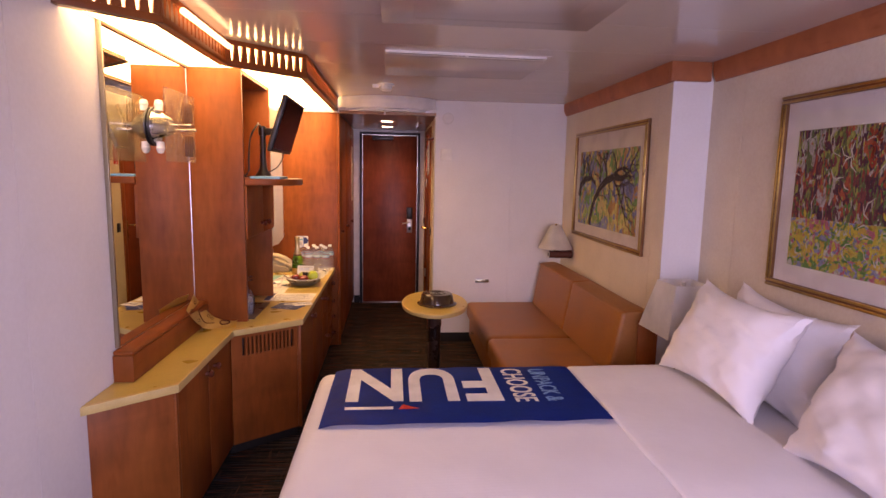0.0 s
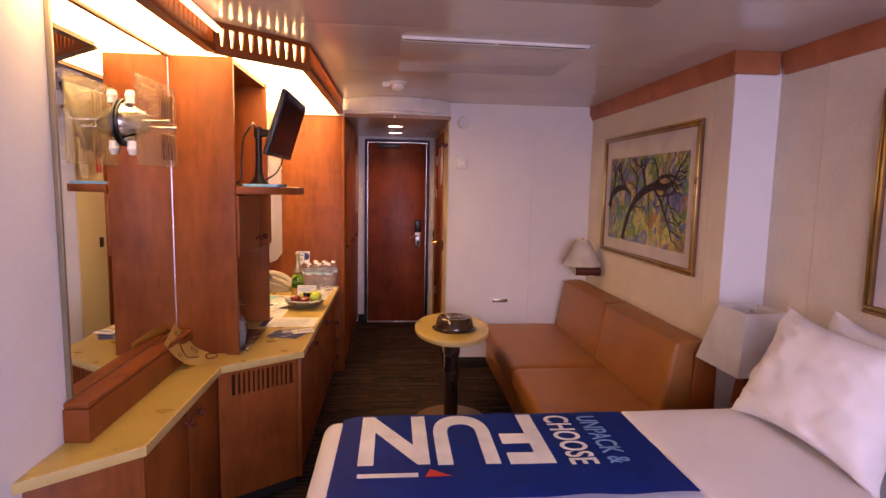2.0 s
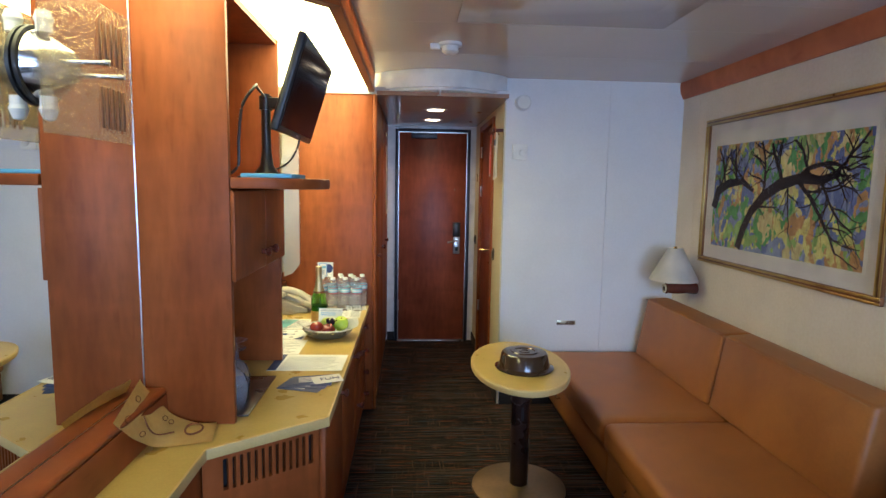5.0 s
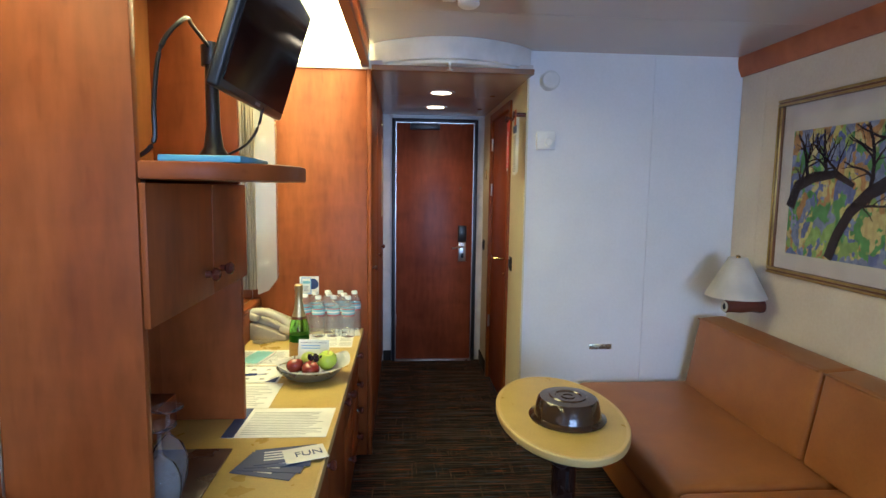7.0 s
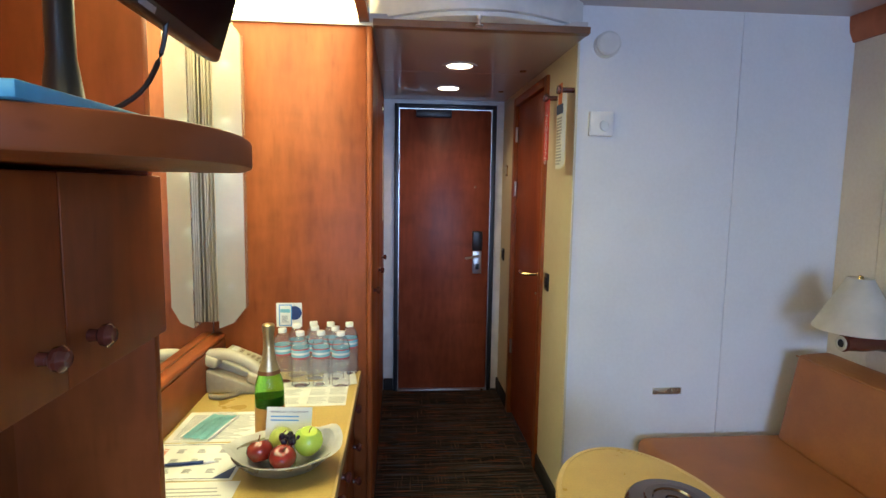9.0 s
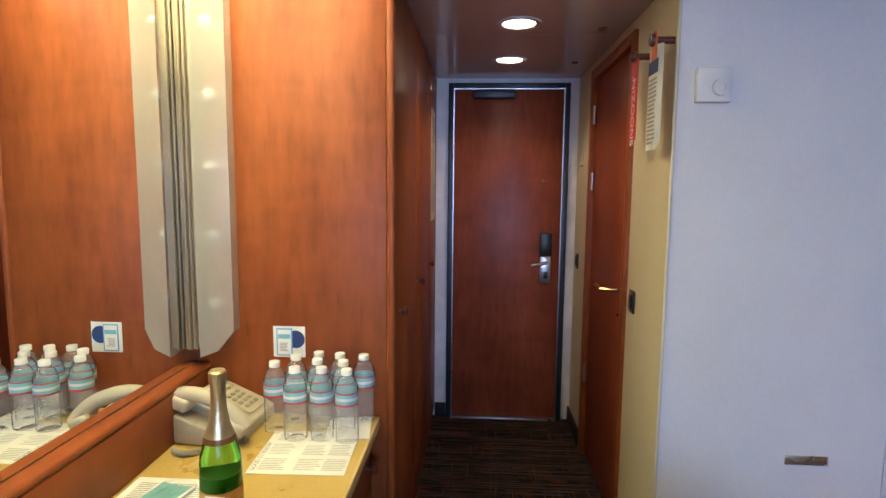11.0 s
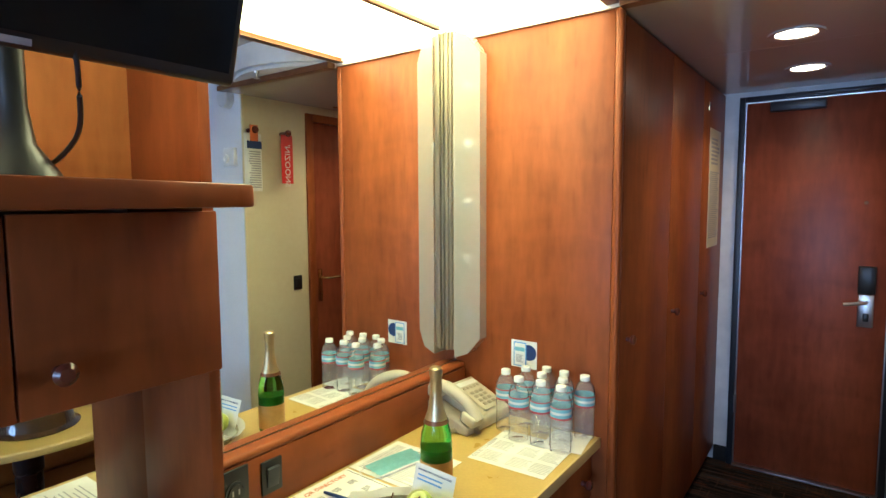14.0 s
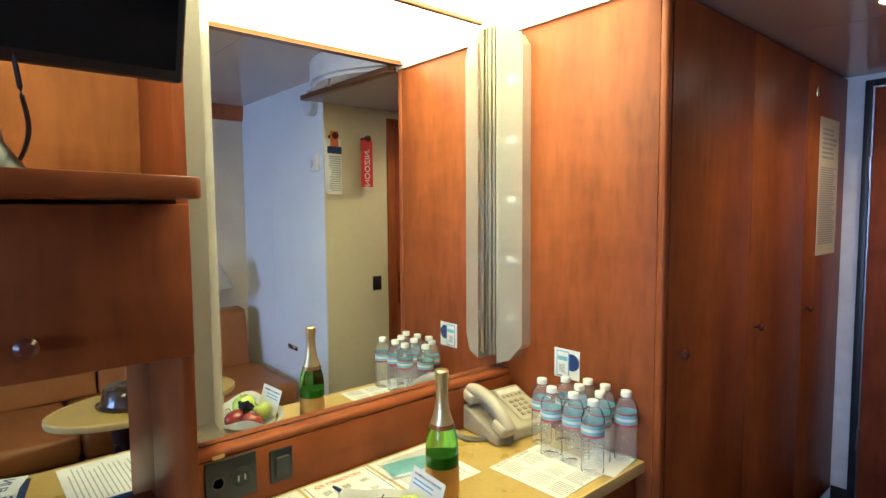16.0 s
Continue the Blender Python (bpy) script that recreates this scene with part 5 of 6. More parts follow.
for k in range(9):
    y, z = rng.uniform(ar[0] + 0.1, ar[1] - 0.06), rng.uniform(ar[2] + 0.27, ar[3] - 0.15)
    for j in range(26):
        yy, zz = y + rng.gauss(0, 0.012), z + j * 0.0055
        red.append([(yy, zz, 0.004), (yy + rng.uniform(-0.012, 0.012), zz + 0.012, 0.012), (yy + rng.uniform(-0.016, 0.016), zz + 0.022, 0.003)])
for bucket, count, zhi in ((yellow, 120, 0.36), (green, 110, 0.6)):
    for k in range(count):
        y, z, a = rng.uniform(ar[0] + 0.03, ar[1] - 0.03), ar[2] + 0.02 + (ar[3] - ar[2]) * zhi * rng.random() ** 1.3, rng.uniform(0, 3.1)
        l = rng.uniform(0.015, 0.045)
        bucket.append([(y, z, 0.003), (y + 0.5 * l * math.cos(a), z + 0.5 * l * abs(math.sin(a)), rng.uniform(0.008, 0.018)), (y + l * math.cos(a), z + l * abs(math.sin(a)), 0.002)])
for k, (nm, st, mt) in enumerate((("painted_foliage", green, BRUSH_GREEN), ("painted_light", pale, BRUSH_PALE), ("painted_blossom", red, BRUSH_RED), ("painted_meadow", yellow, BRUSH_YELLOW))):
    part(nm, strokes(st, 2.02 - 0.0113 - 0.0005 * k), mt, p2, smooth=False)

# ---- ceiling fittings ----
vt = thing("air_vent", 0.616, 3.232, CEILING, "long narrow ceiling air slot in white metal", "air vent")
vm = Matrix.Translation((0.616, 3.232, 0)) @ pose(0, 0, 0, 0, 0, 2.2)
for c in ((-0.438, 0.438, -0.024, -0.010), (-0.438, 0.438, 0.010, 0.024), (-0.438, -0.426, -0.010, 0.010), (0.426, 0.438, -0.010, 0.010), (-0.008, 0.008, -0.010, 0.010)):
    part("flange", moved(box(*c, CEILING - 0.013, CEILING + 0.001, 0.002), vm), WHITE, vt)
# dark filler stands in for the shade inside the open slot
part("slot", moved(box(-0.426, 0.426, -0.010, 0.010, CEILING - 0.011, CEILING + 0.001), vm), DARK, vt)
ht = thing("ceiling_hatch", 0.62, 3.25, CEILING, "wide flush ceiling panel with fine perforated border", "ceiling panel")
for y0, y1 in ((1.75, 2.66), (3.21, 3.96)):
    hp = part("panel", box(0.17, 1.08, y0, y1, CEILING - 0.002, CEILING + 0.001, 0.0006), CEIL, ht)
    part("inset", box(0.30, 0.95, y0 + 0.10, y1 - 0.08, CEILING - 0.0032, CEILING - 0.002, 0.0004), CEIL, hp)
bm = bmesh.new()
for i in range(80):
    for j in range(3):
        x, y = 0.315 + i * 0.0078, 3.322 + 0.009 * j
        bm.faces.new([bm.verts.new((x + dx, y + dy, CEILING - 0.0036)) for dx, dy in ((0, 0), (0, 0.003), (0.003, 0.003), (0.003, 0))])
        bm.faces.new([bm.verts.new((x + dx, y + dy - 0.775, CEILING - 0.0036)) for dx, dy in ((0, 0), (0, 0.003), (0.003, 0.003), (0.003, 0))])
tagged(part("perforation", bm, DARK, ht, smooth=False), kind="stuff")
sd = thing("smoke_detector", 0.168, 4.33, CEILING, "white round ceiling smoke detector", "smoke detector")
part("base", lathe([(0, 0), (0.058, 0), (0.058, -0.012), (0.05, -0.016), (0, -0.016)], 32, pose(0.168, 4.33, CEILING)), WHITE, sd)
part("head", lathe([(0.04, -0.016), (0.042, -0.04), (0.03, -0.05), (0.012, -0.052), (0, -0.052)], 32, pose(0.168, 4.33, CEILING)), WHITE, sd)
part("latch", box(0.068, 0.118, 4.32, 4.34, CEILING - 0.03, CEILING - 0.002, 0.004), WHITE, sd)
sp = thing("sprinkler", 0.15, 4.945, 2.066, "small steel sprinkler head under the fascia", "sprinkler")
part("body", lathe([(0, 0), (0.012, 0), (0.010, -0.01), (0.005, -0.014), (0.005, -0.03), (0, -0.03)], 16, pose(0.15, 4.945, 2.066)), STEEL, sp)
part("deflector", lathe([(0, -0.03), (0.014, -0.03), (0.014, -0.033), (0, -0.034)], 16, pose(0.15, 4.945, 2.066)), STEEL, sp)

# ---- fittings on the white wall ----
ab = thing("alarm_sounder", 0.703, BACK, 2.035, "round white ribbed alarm sounder on the wall", "alarm")
am = pose(0.703, BACK, 2.035, 90)
part("base", lathe([(0, 0), (0.052, 0), (0.052, 0.018), (0, 0.018)], 40, am), WHITE, ab)
bm = bmesh.new()
rings = [[bm.verts.new(((r - (0.0025 if k % 2 else 0)) * math.cos(math.pi * k / 32), (r - (0.0025 if k % 2 else 0)) * math.sin(math.pi * k / 32), z)) for k in range(64)] for r, z in ((0.05, 0.018), (0.05, 0.04), (0.042, 0.046))]
for a, b in zip(rings, rings[1:]):
    for k in range(64):
        bm.faces.new((a[k], a[(k + 1) % 64], b[(k + 1) % 64], b[k]))
bm.faces.new(rings[-1])
part("ribbed_cap", moved(bm, am), WHITE, ab)
th = thing("thermostat", 0.692, BACK, 1.72, "square white wall thermostat with a round dial", "thermostat")
part("plate", box(0.642, 0.742, BACK - 0.022, BACK, 1.67, 1.77, 0.005), WHITE, th)
part("dial", lathe([(0, 0.021), (0.024, 0.021), (0.022, 0.032), (0.012, 0.033), (0.011, 0.030), (0, 0.030)], 28, pose(0.707, BACK, 1.712, 90)), WHITE, th)
solo("name_plate", box(0.985, 1.115, BACK - 0.004, BACK, 0.558, 0.588, 0.001), BOWLMAT, "small dull brass plate on the white wall", "plate")

# ---- outlets on the desk ledge ----
ol = thing("power_outlet", -0.81, 4.06, 0.79, "black double power outlet in the ledge", "outlet")
part("plate", box(-0.81, -0.803, 4.0, 4.125, 0.742, 0.85, 0.004), BLACK, ol)
for y, r in ((4.03, 0.016), (4.085, 0.026)):
    part("socket", lathe([(0, 0), (r, 0), (r, 0.004), (r * 0.8, 0.004), (r * 0.8, 0.001), (0, 0.001)], 20, pose(-0.804, y, 0.795, 0, 90)), FRAME_METAL, ol)
part("round_insert", lathe([(0, 0.004), (0.019, 0.004), (0.019, 0.007), (0, 0.0075)], 20, pose(-0.804, 4.085, 0.795, 0, 90)), BLACK, ol)
for dy in (-0.008, 0.008):
    part("pin_slot", box(-0.7985, -0.7965, 4.085 + dy - 0.002, 4.085 + dy + 0.002, 0.788, 0.802), INK, ol)
solo("outlet_label", box(-0.8095, -0.8085, 4.02, 4.05, 0.853, 0.862), KRAFT, "tiny tan label above the power outlet", "label")
sw = thing("light_switch", -0.81, 4.19, 0.79, "black rocker switch in the ledge", "switch")
part("plate", box(-0.81, -0.803, 4.16, 4.222, 0.748, 0.835, 0.004), BLACK, sw)
part("rocker", moved(box(-0.004, 0.006, -0.018, 0.018, -0.026, 0.026, 0.003), pose(-0.802, 4.191, 0.791, 0, 8)), FRAME_METAL, sw)


# ---- papers on the desk ----
def sheet(name, x0, x1, y0, y1, label, z=CT + 0.0005, turn=0, rows=0, seed=0, mat=PAPER, fill=0.4):
    t = thing(name, (x0 + x1) / 2, (y0 + y1) / 2, z, label, "paper")
    m = pose((x0 + x1) / 2, (y0 + y1) / 2, z, 0, 0, turn)
    hx, hy = (x1 - x0) / 2, (y1 - y0) / 2
    part("page", moved(box(-hx, hx, -hy, hy, 0, 0.0012), m), mat, t, smooth=False)
    if rows:
        part("printed_text", bars(-hx * 0.85, hx * 0.85, -hy * 0.85, hy * 0.8, rows, m @ Matrix.Translation((0, 0, 0.0013)), random.Random(seed), fill), INK, t)
    return t, m


t, m = sheet("information_sheet", -0.56, -0.315, 4.705, 4.945, "printed good-to-know sheet under the water bottles", turn=2)
rng = random.Random(3)
for cx in (-0.055, 0.035, 0.105):
    for cy in (-0.07, 0.01, 0.09):
        part("printed_text", bars(cx - 0.035, cx + 0.03, cy - 0.032, cy + 0.03, 7, m @ Matrix.Translation((-0.01, 0, 0.0013)), rng, 0.3), INK, t)
text("heading", "GOOD TO KNOW", 0.02, m @ Matrix.Translation((-0.112, -0.03, 0.0015)) @ pose(0, 0, 0, 0, 0, 90), INK, t, 0.9)
sheet("information_sheet", -0.42, -0.295, 4.90, 5.045, "white paper under the water bottles", z=CT + 0.0022, turn=8)
sheet("letter", -0.80, -0.552, 4.45, 4.665, "printed letter under a face mask", rows=22, seed=7)
t, m = sheet("directory_sheet", -0.80, -0.548, 4.235, 4.44, "printed directory sheet with a navy border", turn=-1)
part("border", moved(box(-0.118, 0.118, -0.094, -0.0925, 0.0012, 0.0018), m), NAVY, t)
part("border", moved(box(-0.118, 0.118, 0.0925, 0.094, 0.0012, 0.0018), m), NAVY, t)
part("border", moved(prism([(0.118, -0.094), (0.118, -0.03), (0.075, -0.094)], 0.0012, 0.0019), m), NAVY, t)
text("heading", "QR DIRECTORY", 0.02, m @ Matrix.Translation((-0.10, 0.0, 0.0016)) @ pose(0, 0, 0, 0, 0, 90), ORANGE, t)
rng = random.Random(6)
for cx in (-0.055, 0.0, 0.06):
    for cy in (-0.055, 0.0, 0.055):
        part("code_block", bars(cx - 0.012, cx + 0.012, cy - 0.012, cy + 0.012, 5, m @ Matrix.Translation((0, 0, 0.0013)), rng, 0.7, 0.4), INK, t)
t = thing("pen", -0.70, 4.31, CT + 0.002, "dark blue ballpoint pen on the directory sheet", "pen")
pm = pose(-0.745, 4.305, CT + 0.0075, 0, 90, 8)
part("barrel", lathe([(0, 0), (0.0035, 0.002), (0.0045, 0.02), (0.0045, 0.10), (0, 0.102)], 12, pm), NAVY, t)
part("tip", lathe([(0.0044, 0.101), (0.004, 0.12), (0.001, 0.13), (0, 0.13)], 12, pm), PRINT_WHITE, t)
sheet("letter", -0.80, -0.525, 3.99, 4.228, "printed letter on the desk", rows=12, seed=9, fill=0.25)
t, m = sheet("letter", -0.61, -0.30, 3.765, 3.985, "printed page with a blue margin on the desk", turn=-1, rows=0)
part("margin", moved(box(-0.155, -0.118, -0.11, 0.11, 0.0012, 0.0016), m), NAVY, t)
part("printed_text", bars(-0.105, 0.14, -0.095, 0.08, 14, m @ Matrix.Translation((0, 0, 0.0013)), random.Random(11), 0.26), INK, t)
for k in range(4):
    t, m = sheet("brochure", -0.515 + 0.012 * k, -0.345 + 0.012 * k, 3.535 + 0.022 * k, 3.625 + 0.022 * k, "dark blue folded brochure fanned out on the desk", z=CT + 0.0008 + 0.0016 * k, turn=-16 + 9 * k, mat=NAVY)
    part("printed_text", bars(-0.06, 0.03, -0.03, 0.03, 4, m @ Matrix.Translation((0, 0, 0.0013)), random.Random(k), 0.5, 0.3), PRINT_WHITE, t)
t, m = sheet("ticket", -0.40, -0.285, 3.60, 3.685, "white printed card on the brochures", z=CT + 0.0085, turn=20)
text("lettering", "FUN", 0.04, m @ Matrix.Translation((0.01, 0, 0.0015)), NAVY, t)

# face mask
t = thing("face_mask", -0.70, 4.545, CT + 0.002, "pleated turquoise face mask on a letter", "face mask")
bm = bmesh.new()
rows = []
for i in range(13):
    u = i / 12
    rows.append([bm.verts.new((-0.085 + 0.17 * v, -0.045 + 0.09 * u, 0.003 + 0.004 * (i % 3) / 2 + 0.004 * math.sin(math.pi * v))) for v in [k / 8 for k in range(9)]])
for a, b in zip(rows, rows[1:]):
    for k in range(8):
        bm.faces.new((a[k], a[k + 1], b[k + 1], b[k]))
bmesh.ops.solidify(bm, geom=bm.faces[:], thickness=0.001)
mm = pose(-0.70, 4.545, CT + 0.002, 0, 0, 78)
part("cloth", moved(bm, mm), MASK, t)
for s in (-1, 1):
    part("welt", moved(box(-0.087, 0.087, s * 0.0425 - 0.003, s * 0.0425 + 0.003, 0.002, 0.0085, 0.001), mm), PAPER, t)
    part("ear_loop", moved(tube([(s * 0.083, -0.04, 0.003), (s * 0.11, -0.03, 0.002), (s * 0.115, 0.0, 0.002), (s * 0.11, 0.03, 0.002), (s * 0.083, 0.04, 0.003)], 0.0012, 6), mm), PAPER, t)

# kraft bag leaning on the ledge
t = thing("paper_bag", -0.70, 3.12, CT, "creased kraft paper bag propped on the mirror ledge", "paper bag")
edge_a = flow([(-0.790, 2.925, 0.856), (-0.772, 2.99, 0.782), (-0.745, 3.065, 0.722), (-0.675, 3.095, 0.7135), (-0.607, 3.112, 0.714)], 5)
edge_b = flow([(-0.842, 3.185, 0.882), (-0.80, 3.205, 0.805), (-0.748, 3.222, 0.745), (-0.690, 3.228, 0.724), (-0.632, 3.232, 0.722)], 5)


def on_bag(u, v):
    i = min(int(u * 20), 19)
    f = u * 20 - i
    p = edge_a[i].lerp(edge_a[i + 1], f)
    q = edge_b[i].lerp(edge_b[i + 1], f)
    return p.lerp(q, v) + Vector((0.004, -0.002, 0.006)) * (math.sin(math.pi * v) + 0.7 * noise.noise((u * 6, v * 4, 1)))


bm = bmesh.new()
grid = [[bm.verts.new(on_bag(i / 20, j / 8)) for j in range(9)] for i in range(21)]
for a, b in zip(grid, grid[1:]):
    for k in range(8):
        bm.faces.new((a[k], a[k + 1], b[k + 1], b[k]))
bmesh.ops.solidify(bm, geom=bm.faces[:], thickness=0.0018)
part("bag", bm, KRAFT, t)
LIFT = Vector((0.003, -0.003, 0.0035))
part("printed_curve", tube([on_bag(0.22 + 0.34 * k / 10, 0.42 - 0.16 * math.sin(math.pi * k / 10)) + LIFT for k in range(11)], 0.0022, 6), KRAFT_INK, t)
part("printed_oval", tube([on_bag(0.74 + 0.09 * math.cos(math.pi * k / 10), 0.62 + 0.26 * math.sin(math.pi * k / 10)) + LIFT for k in range(21)], 0.003, 6), KRAFT_INK, t)
for u, v in ((0.12, 0.2), (0.30, 0.14), (0.10, 0.62), (0.40, 0.72), (0.47, 0.72)):
    part("printed_mark", tube([on_bag(u + 0.025 * math.cos(math.pi * k / 5), v + 0.06 * math.sin(math.pi * k / 5)) + LIFT for k in range(11)], 0.0011, 5), KRAFT_INK, t)

# tray with two upturned glasses
solo("serving_tray", box(-0.78, -0.553, 3.30, 3.69, CT + 0.0005, CT + 0.007, 0.003), POLE, "dark brown leather tray holding glasses", "tray")


def wine_glass(x, y):
    t = thing("wine_glass", x, y, CT + 0.007, "clear stemmed wine glass standing upside down", "glass", "upturned wine glasses")
    prof = [(0.030, 0.0), (0.038, 0.03), (0.040, 0.06), (0.030, 0.09), (0.010, 0.108), (0.0045, 0.115), (0.004, 0.155), (0.012, 0.162), (0.034, 0.167), (0.034, 0.169), (0.0, 0.1695)]
    part("bowl", lathe([(r * 1.08, z * 1.22) for r, z in prof], 32, pose(x, y, CT + 0.0075)), GLASS, t)


wine_glass(-0.615, 3.375)
wine_glass(-0.64, 3.48)


# ---- water bottles ----
def water_bottle(x, y):
    t = thing("water_bottle", x, y, CT + 0.002, "clear ribbed plastic water bottle with a white cap", "bottle", "water bottles on the desk")
    prof = [(0, 0.002), (0.026, 0.0), (0.031, 0.004)]
    z = 0.008
    while z < 0.105:
        prof += [(0.0318, z), (0.0316, z + 0.003), (0.0290, z + 0.006)]
        z += 0.0105
    prof += [(0.0318, 0.112), (0.0318, 0.150), (0.031, 0.156), (0.026, 0.172), (0.017, 0.184), (0.0125, 0.188), (0.0125, 0.192), (0, 0.192)]
    b = part("shell", lathe(prof, 24, pose(x, y, CT + 0.0025)), BOTTLE, t)
    clear_shadow(b)
    lab = part("label", lathe([(0.0322, 0.108), (0.0324, 0.108), (0.0324, 0.145), (0.0322, 0.145)], 24, pose(x, y, CT + 0.0025)), BAND_BLUE, t, "pale blue paper label")
    part("stripe", lathe([(0.0326, 0.108), (0.0326, 0.114)], 24, pose(x, y, CT + 0.0025)), BAND_RED, lab)
    part("stripe", lathe([(0.0326, 0.141), (0.0326, 0.145)], 24, pose(x, y, CT + 0.0025)), BAND_RED, lab)
    part("label_print", lathe([(0.0326, 0.123), (0.0326, 0.131)], 24, pose(x, y, CT + 0.0025)), PRINT_WHITE, lab)
    part("cap", lathe([(0.0155, 0.190), (0.0155, 0.204), (0.0145, 0.2055), (0, 0.2055)], 24, pose(x, y, CT + 0.0025)), CAP, t)
    return t


first = water_bottle(-0.565, 4.945)
for x, y in ((-0.492, 4.900), (-0.418, 4.905), (-0.345, 4.895), (-0.325, 5.032), (-0.372, 4.970), (-0.450, 4.978), (-0.525, 5.012), (-0.398, 5.037), (-0.465, 5.045)):
    copy_thing(first, Matrix.Translation((x, y, CT + 0.002)))

# ---- sparkling wine ----
t = thing("wine_bottle", -0.51, 4.485, CT, "green sparkling wine bottle with a gold foil neck", "bottle")
wm = pose(-0.51, 4.485, CT + 0.0008)
clear_shadow(part("glass_body", lathe([(0, 0.008), (0.03, 0.0), (0.0405, 0.004), (0.042, 0.02), (0.042, 0.135), (0.039, 0.165), (0.030, 0.195), (0.020, 0.225), (0.015, 0.26), (0.0142, 0.32), (0, 0.32)], 36, wm), GREEN, t))
part("wine", lathe([(0, 0.006), (0.038, 0.006), (0.0385, 0.125), (0, 0.125)], 28, wm), material("dark_wine", (0.05, 0.15, 0.012), 0.3), t)
part("foil", lathe([(0.0305, 0.196), (0.0312, 0.198), (0.0208, 0.228), (0.0158, 0.262), (0.0152, 0.31), (0.0175, 0.316), (0.0175, 0.334), (0.014, 0.338), (0, 0.339)], 32, wm), FOIL, t)
part("front_label", lathe([(0.0425, 0.018), (0.0428, 0.02), (0.0428, 0.095), (0.0425, 0.097)], 36, wm), LABEL_TAN, t)
part("foil_seal", lathe([(0.0262, 0.2115), (0.0335, 0.1925)], 32, wm), BRONZE, t)

# ---- fruit bowl ----
BX, BY = -0.432, 4.285
t = thing("fruit_bowl", BX, BY, CT, "oval pewter fruit bowl lined with a white napkin", "bowl")
om = pose(BX, BY, CT + 0.0008, 0, 0, 6) @ Matrix.Diagonal((1.08, 0.82, 1, 1))
part("bowl", lathe([(0, 0.0), (0.06, 0.0), (0.085, 0.012), (0.110, 0.034), (0.119, 0.048), (0.117, 0.050), (0.106, 0.037), (0.08, 0.017), (0.05, 0.008), (0, 0.007)], 48, om), BOWLMAT, t)
bm = bmesh.new()
n, rings = 40, []
for j in range(7):
    r = 0.03 + 0.112 * j / 6
    rings.append([bm.verts.new((r * math.cos(2 * math.pi * k / n), r * math.sin(2 * math.pi * k / n), 0.010 + 0.55 * max(0, r - 0.05) + 0.006 * noise.noise((math.cos(2 * math.pi * k / n) * 3, math.sin(2 * math.pi * k / n) * 3, j * 0.5)) + (0.03 * max(0, math.cos(2 * math.pi * k / n * 2 - 0.8)) ** 2 if j > 4 else 0))) for k in range(n)])
for a, b in zip(rings, rings[1:]):
    for k in range(n):
        bm.faces.new((a[k], a[(k + 1) % n], b[(k + 1) % n], b[k]))
bmesh.ops.solidify(bm, geom=bm.faces[:], thickness=0.0015)
solo("napkin", moved(bm, om), NAPKIN, "crumpled white paper napkin in the fruit bowl", "napkin")


def fruit(name, x, y, z, r, mat, label, tall=0.92, tilt=0):
    prof = [(0, -0.86), (0.25, -0.95), (0.6, -0.82), (0.93, -0.3), (1.0, 0.1), (0.88, 0.55), (0.55, 0.86), (0.25, 0.88), (0.06, 0.76), (0, 0.72)]
    t = thing(name, x, y, z - r, label, "fruit", "fruit in the bowl")
    m = pose(x, y, z, tilt, tilt * 0.6, 0)
    part("flesh", lathe([(a * r, b * r * tall) for a, b in prof], 28, m), mat, t)
    part("stalk", tube([m @ Vector((0, 0, 0.6 * r)), m @ Vector((0.002, 0, 0.9 * r)), m @ Vector((0.006, 0, 1.15 * r))], 0.0015, 6), KRAFT_INK, t)


fruit("apple", BX + 0.062, BY + 0.015, CT + 0.068, 0.039, APPLE_G, "shiny green apple in the fruit bowl", 0.95, 12)
fruit("pear", BX - 0.012, BY + 0.045, CT + 0.060, 0.034, PEAR_G, "yellow-green pear in the fruit bowl", 0.85, 25)
fruit("apple", BX - 0.058, BY - 0.005, CT + 0.053, 0.034, APPLE_R, "dark red apple in the fruit bowl", 0.85, -20)
fruit("apple", BX + 0.006, BY - 0.038, CT + 0.050, 0.035, APPLE_R, "dark red apple in the fruit bowl", 0.82, 20)
t = thing("grape_bunch", BX + 0.02, BY - 0.005, CT + 0.05, "small bunch of dark grapes among the fruit", "fruit")
rng = random.Random(8)
for k in range(12):
    part("grape", lathe([(0, -0.009), (0.006, -0.007), (0.009, 0), (0.006, 0.007), (0, 0.009)], 12, pose(BX + 0.018 + rng.uniform(-0.025, 0.025), BY + rng.uniform(-0.012, 0.02), CT + 0.083 + rng.uniform(-0.008, 0.008))), GRAPE, t)
t = thing("tent_card", BX - 0.005, BY + 0.09, CT + 0.04, "white printed card propped in the fruit bowl", "card")
cm = pose(BX + 0.0, BY + 0.082, CT + 0.092, 72, 0, -4)
part("card", moved(box(-0.062, 0.062, -0.045, 0.04, 0, 0.001), cm), PAPER, t)
text("heading", "NOTHING LIKE A LITTLE FRESH FRUIT", 0.0068, cm @ Matrix.Translation((0, 0.027, 0.0013)), NAVY, t, 0.9, 0.0)
part("printed_text", bars(-0.05, 0.05, 0.0, 0.02, 2, cm @ Matrix.Translation((0, 0, 0.0011)), random.Random(2), 0.35), SKYBLUE, t)

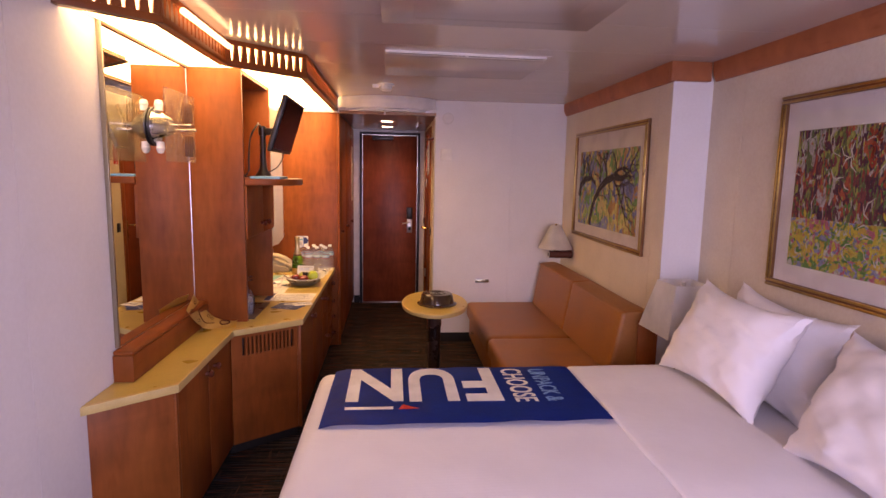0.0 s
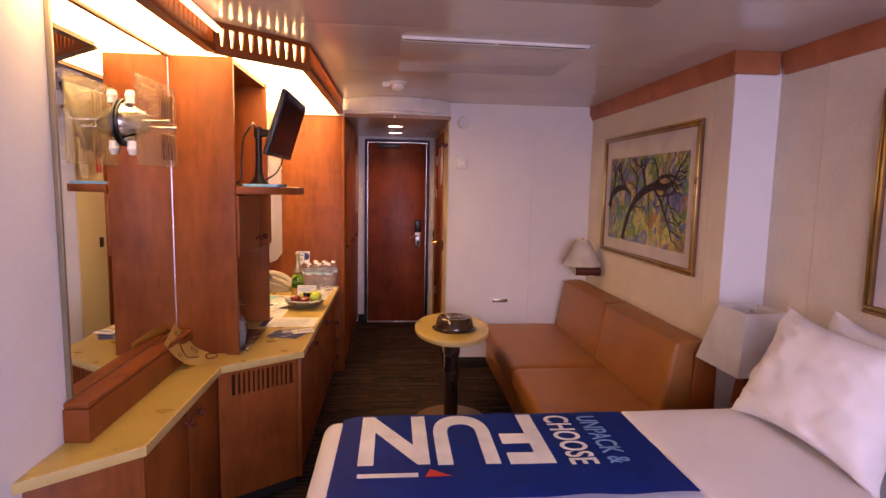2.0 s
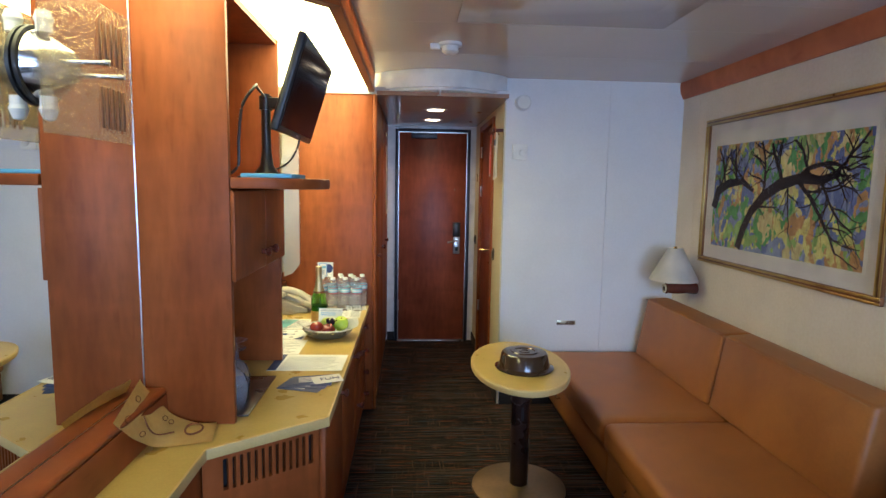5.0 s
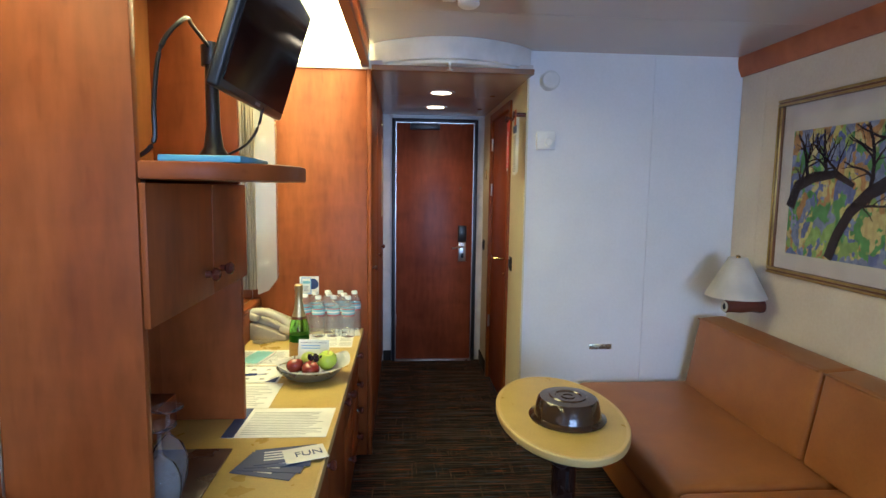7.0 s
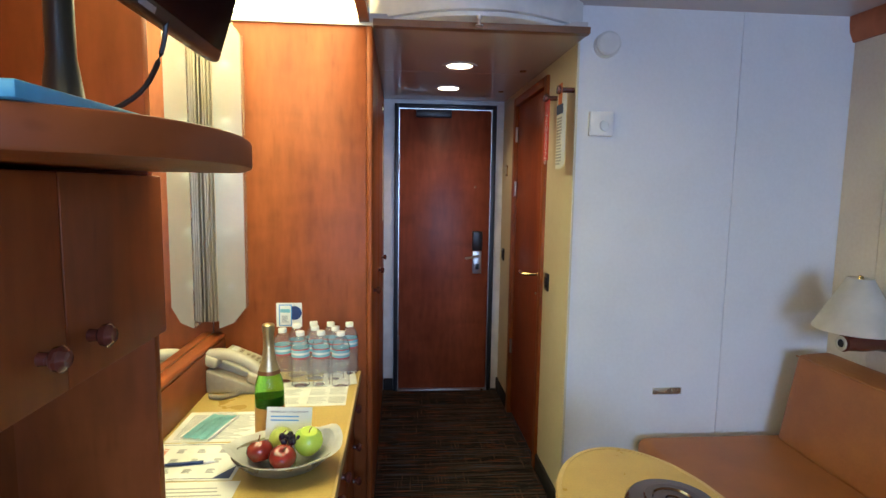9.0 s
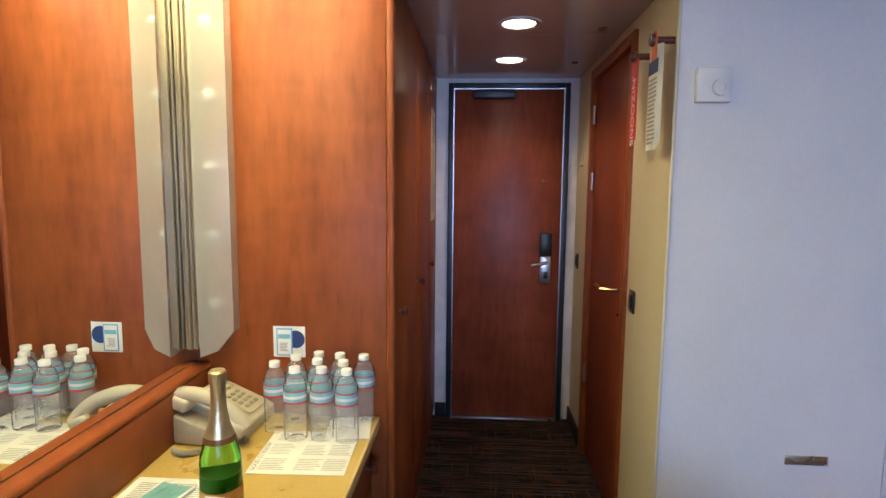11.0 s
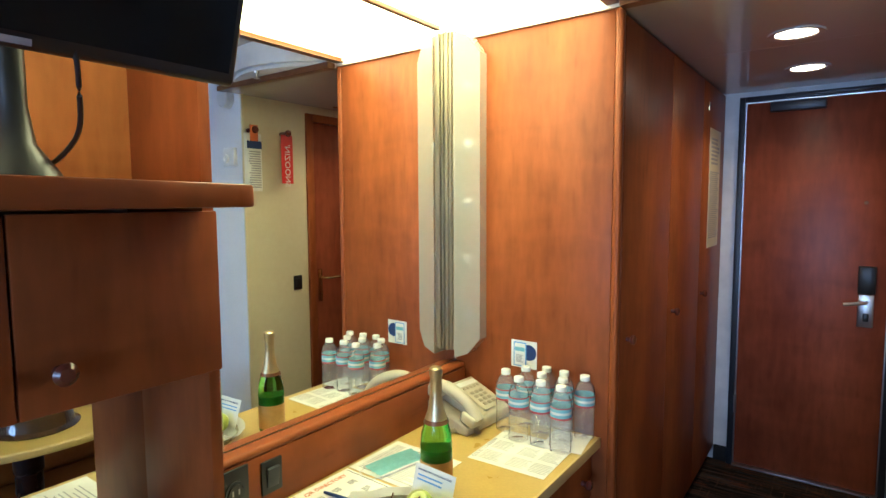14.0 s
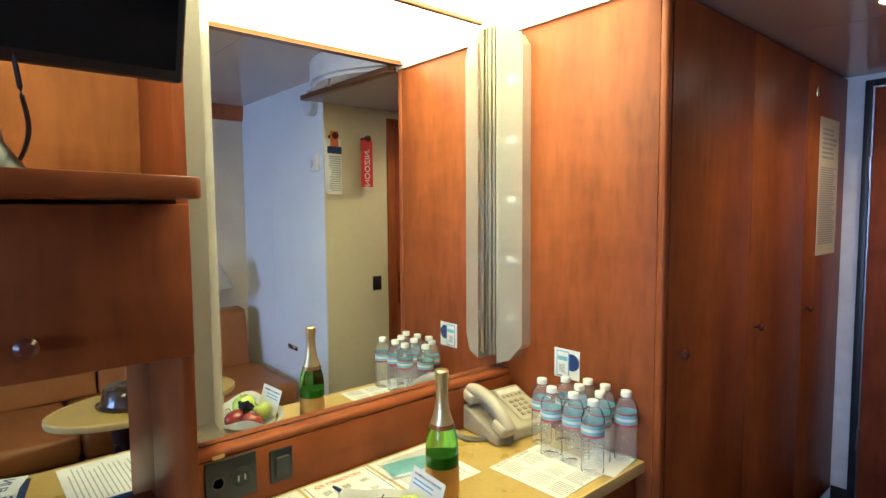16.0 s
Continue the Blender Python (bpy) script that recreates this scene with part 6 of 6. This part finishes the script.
# ---- card on the wardrobe side ----
t = thing("phone_info_card", -0.563, 5.07, 0.94, "white information card with a phone drawing stuck on the panel", "card")
part("card", box(-0.613, -0.514, 5.068, 5.0698, 0.892, 0.988), PAPER, t)
part("disc", lathe([(0, 0), (0.028, 0), (0.028, 0.0006), (0, 0.0006)], 28, pose(-0.543, 5.068, 0.948, 90)), NAVY, t)
part("phone_outline", box(-0.603, -0.553, 5.0665, 5.0675, 0.896, 0.982, 0.0004), SKYBLUE, t)
part("phone_face", box(-0.599, -0.557, 5.0658, 5.0664, 0.90, 0.978), PAPER, t)
part("blue_bar", box(-0.597, -0.559, 5.0652, 5.0657, 0.95, 0.964), BAND_BLUE, t)
part("code_block", bars(-0.014, 0.014, -0.014, 0.014, 6, Matrix.Translation((-0.578, 5.0656, 0.924)) @ pose(0, 0, 0, 90), random.Random(3), 0.6, 0.4), INK, t)

# ---- telephone ----
ph = thing("telephone", -0.70, 4.89, CT, "beige corded desk telephone with a keypad", "telephone")
fm = pose(-0.71, 4.95, CT + 0.001, 0, 0, 84) @ Matrix.Diagonal((1.0, 1.0, 1.0, 1))


def wedge(x0, x1, y0, y1, zf, zb, bevel):
    bm = bmesh.new()
    v = [bm.verts.new(c) for c in ((x0, y0, 0), (x1, y0, 0), (x1, y1, 0), (x0, y1, 0), (x0, y0, zf), (x1, y0, zf), (x1, y1, zb), (x0, y1, zb))]
    for f in ((3, 2, 1, 0), (4, 5, 6, 7), (0, 1, 5, 4), (1, 2, 6, 5), (2, 3, 7, 6), (3, 0, 4, 7)):
        bm.faces.new([v[i] for i in f])
    bmesh.ops.bevel(bm, geom=bm.edges[:], offset=bevel, segments=3, affect="EDGES", profile=0.5)
    return bm


part("body", moved(wedge(-0.062, 0.115, -0.09, 0.09, 0.040, 0.112, 0.008), fm), BEIGE, ph)
part("cradle", moved(wedge(-0.125, -0.064, -0.09, 0.09, 0.026, 0.085, 0.008), fm), BEIGE_DK, ph, "cradle under the handset, its shade put into the colour")
pad = fm @ Matrix.Translation((0.045, 0.0, 0.082)) @ pose(0, 0, 0, 21.3)
part("key_panel", moved(box(-0.052, 0.055, -0.08, 0.082, 0.0, 0.0015, 0.0005), pad), BEIGE, ph)
for i in range(3):
    for j in range(4):
        part("key", moved(box(-0.035 + i * 0.024, -0.019 + i * 0.024, -0.062 + j * 0.021, -0.049 + j * 0.021, 0.0015, 0.006, 0.002), pad), BEIGE_DK, ph)
part("index_strip", moved(box(-0.045, 0.05, 0.05, 0.072, 0.0015, 0.003), pad), PAPER, ph)
for i in range(5):
    part("key", moved(box(-0.042 + i * 0.018, -0.032 + i * 0.018, 0.03, 0.042, 0.0015, 0.005, 0.0015), pad), BEIGE_DK, ph)
hs = fm @ Matrix.Translation((-0.092, 0.0, 0.078)) @ pose(0, 0, 0, 20)
hand = part("handset", moved(tube(flow([(0, -0.112, 0.010), (0, -0.075, 0.032), (0, -0.03, 0.045), (0, 0.03, 0.045), (0, 0.075, 0.032), (0, 0.112, 0.010)]), 0.021, 14), hs), BEIGE, ph)
for y in (-0.086, 0.086):
    part("ear_cup", moved(box(-0.030, 0.030, y - 0.030, y + 0.030, -0.014, 0.024, 0.011, 3), hs), BEIGE, hand)
pts = []
for k in range(260):
    u = k / 259
    c = Vector((-0.785 + 0.17 * u, 4.785 + 0.075 * u * u - 0.018 * math.sin(2 * math.pi * u), CT + 0.011))
    a = u * 2 * math.pi * 30
    pts.append(c + Vector((0.0, 0.007 * math.cos(a), 0.007 * math.sin(a))))
part("coiled_cord", tube(pts, 0.0024, 5), BEIGE_DK, ph)
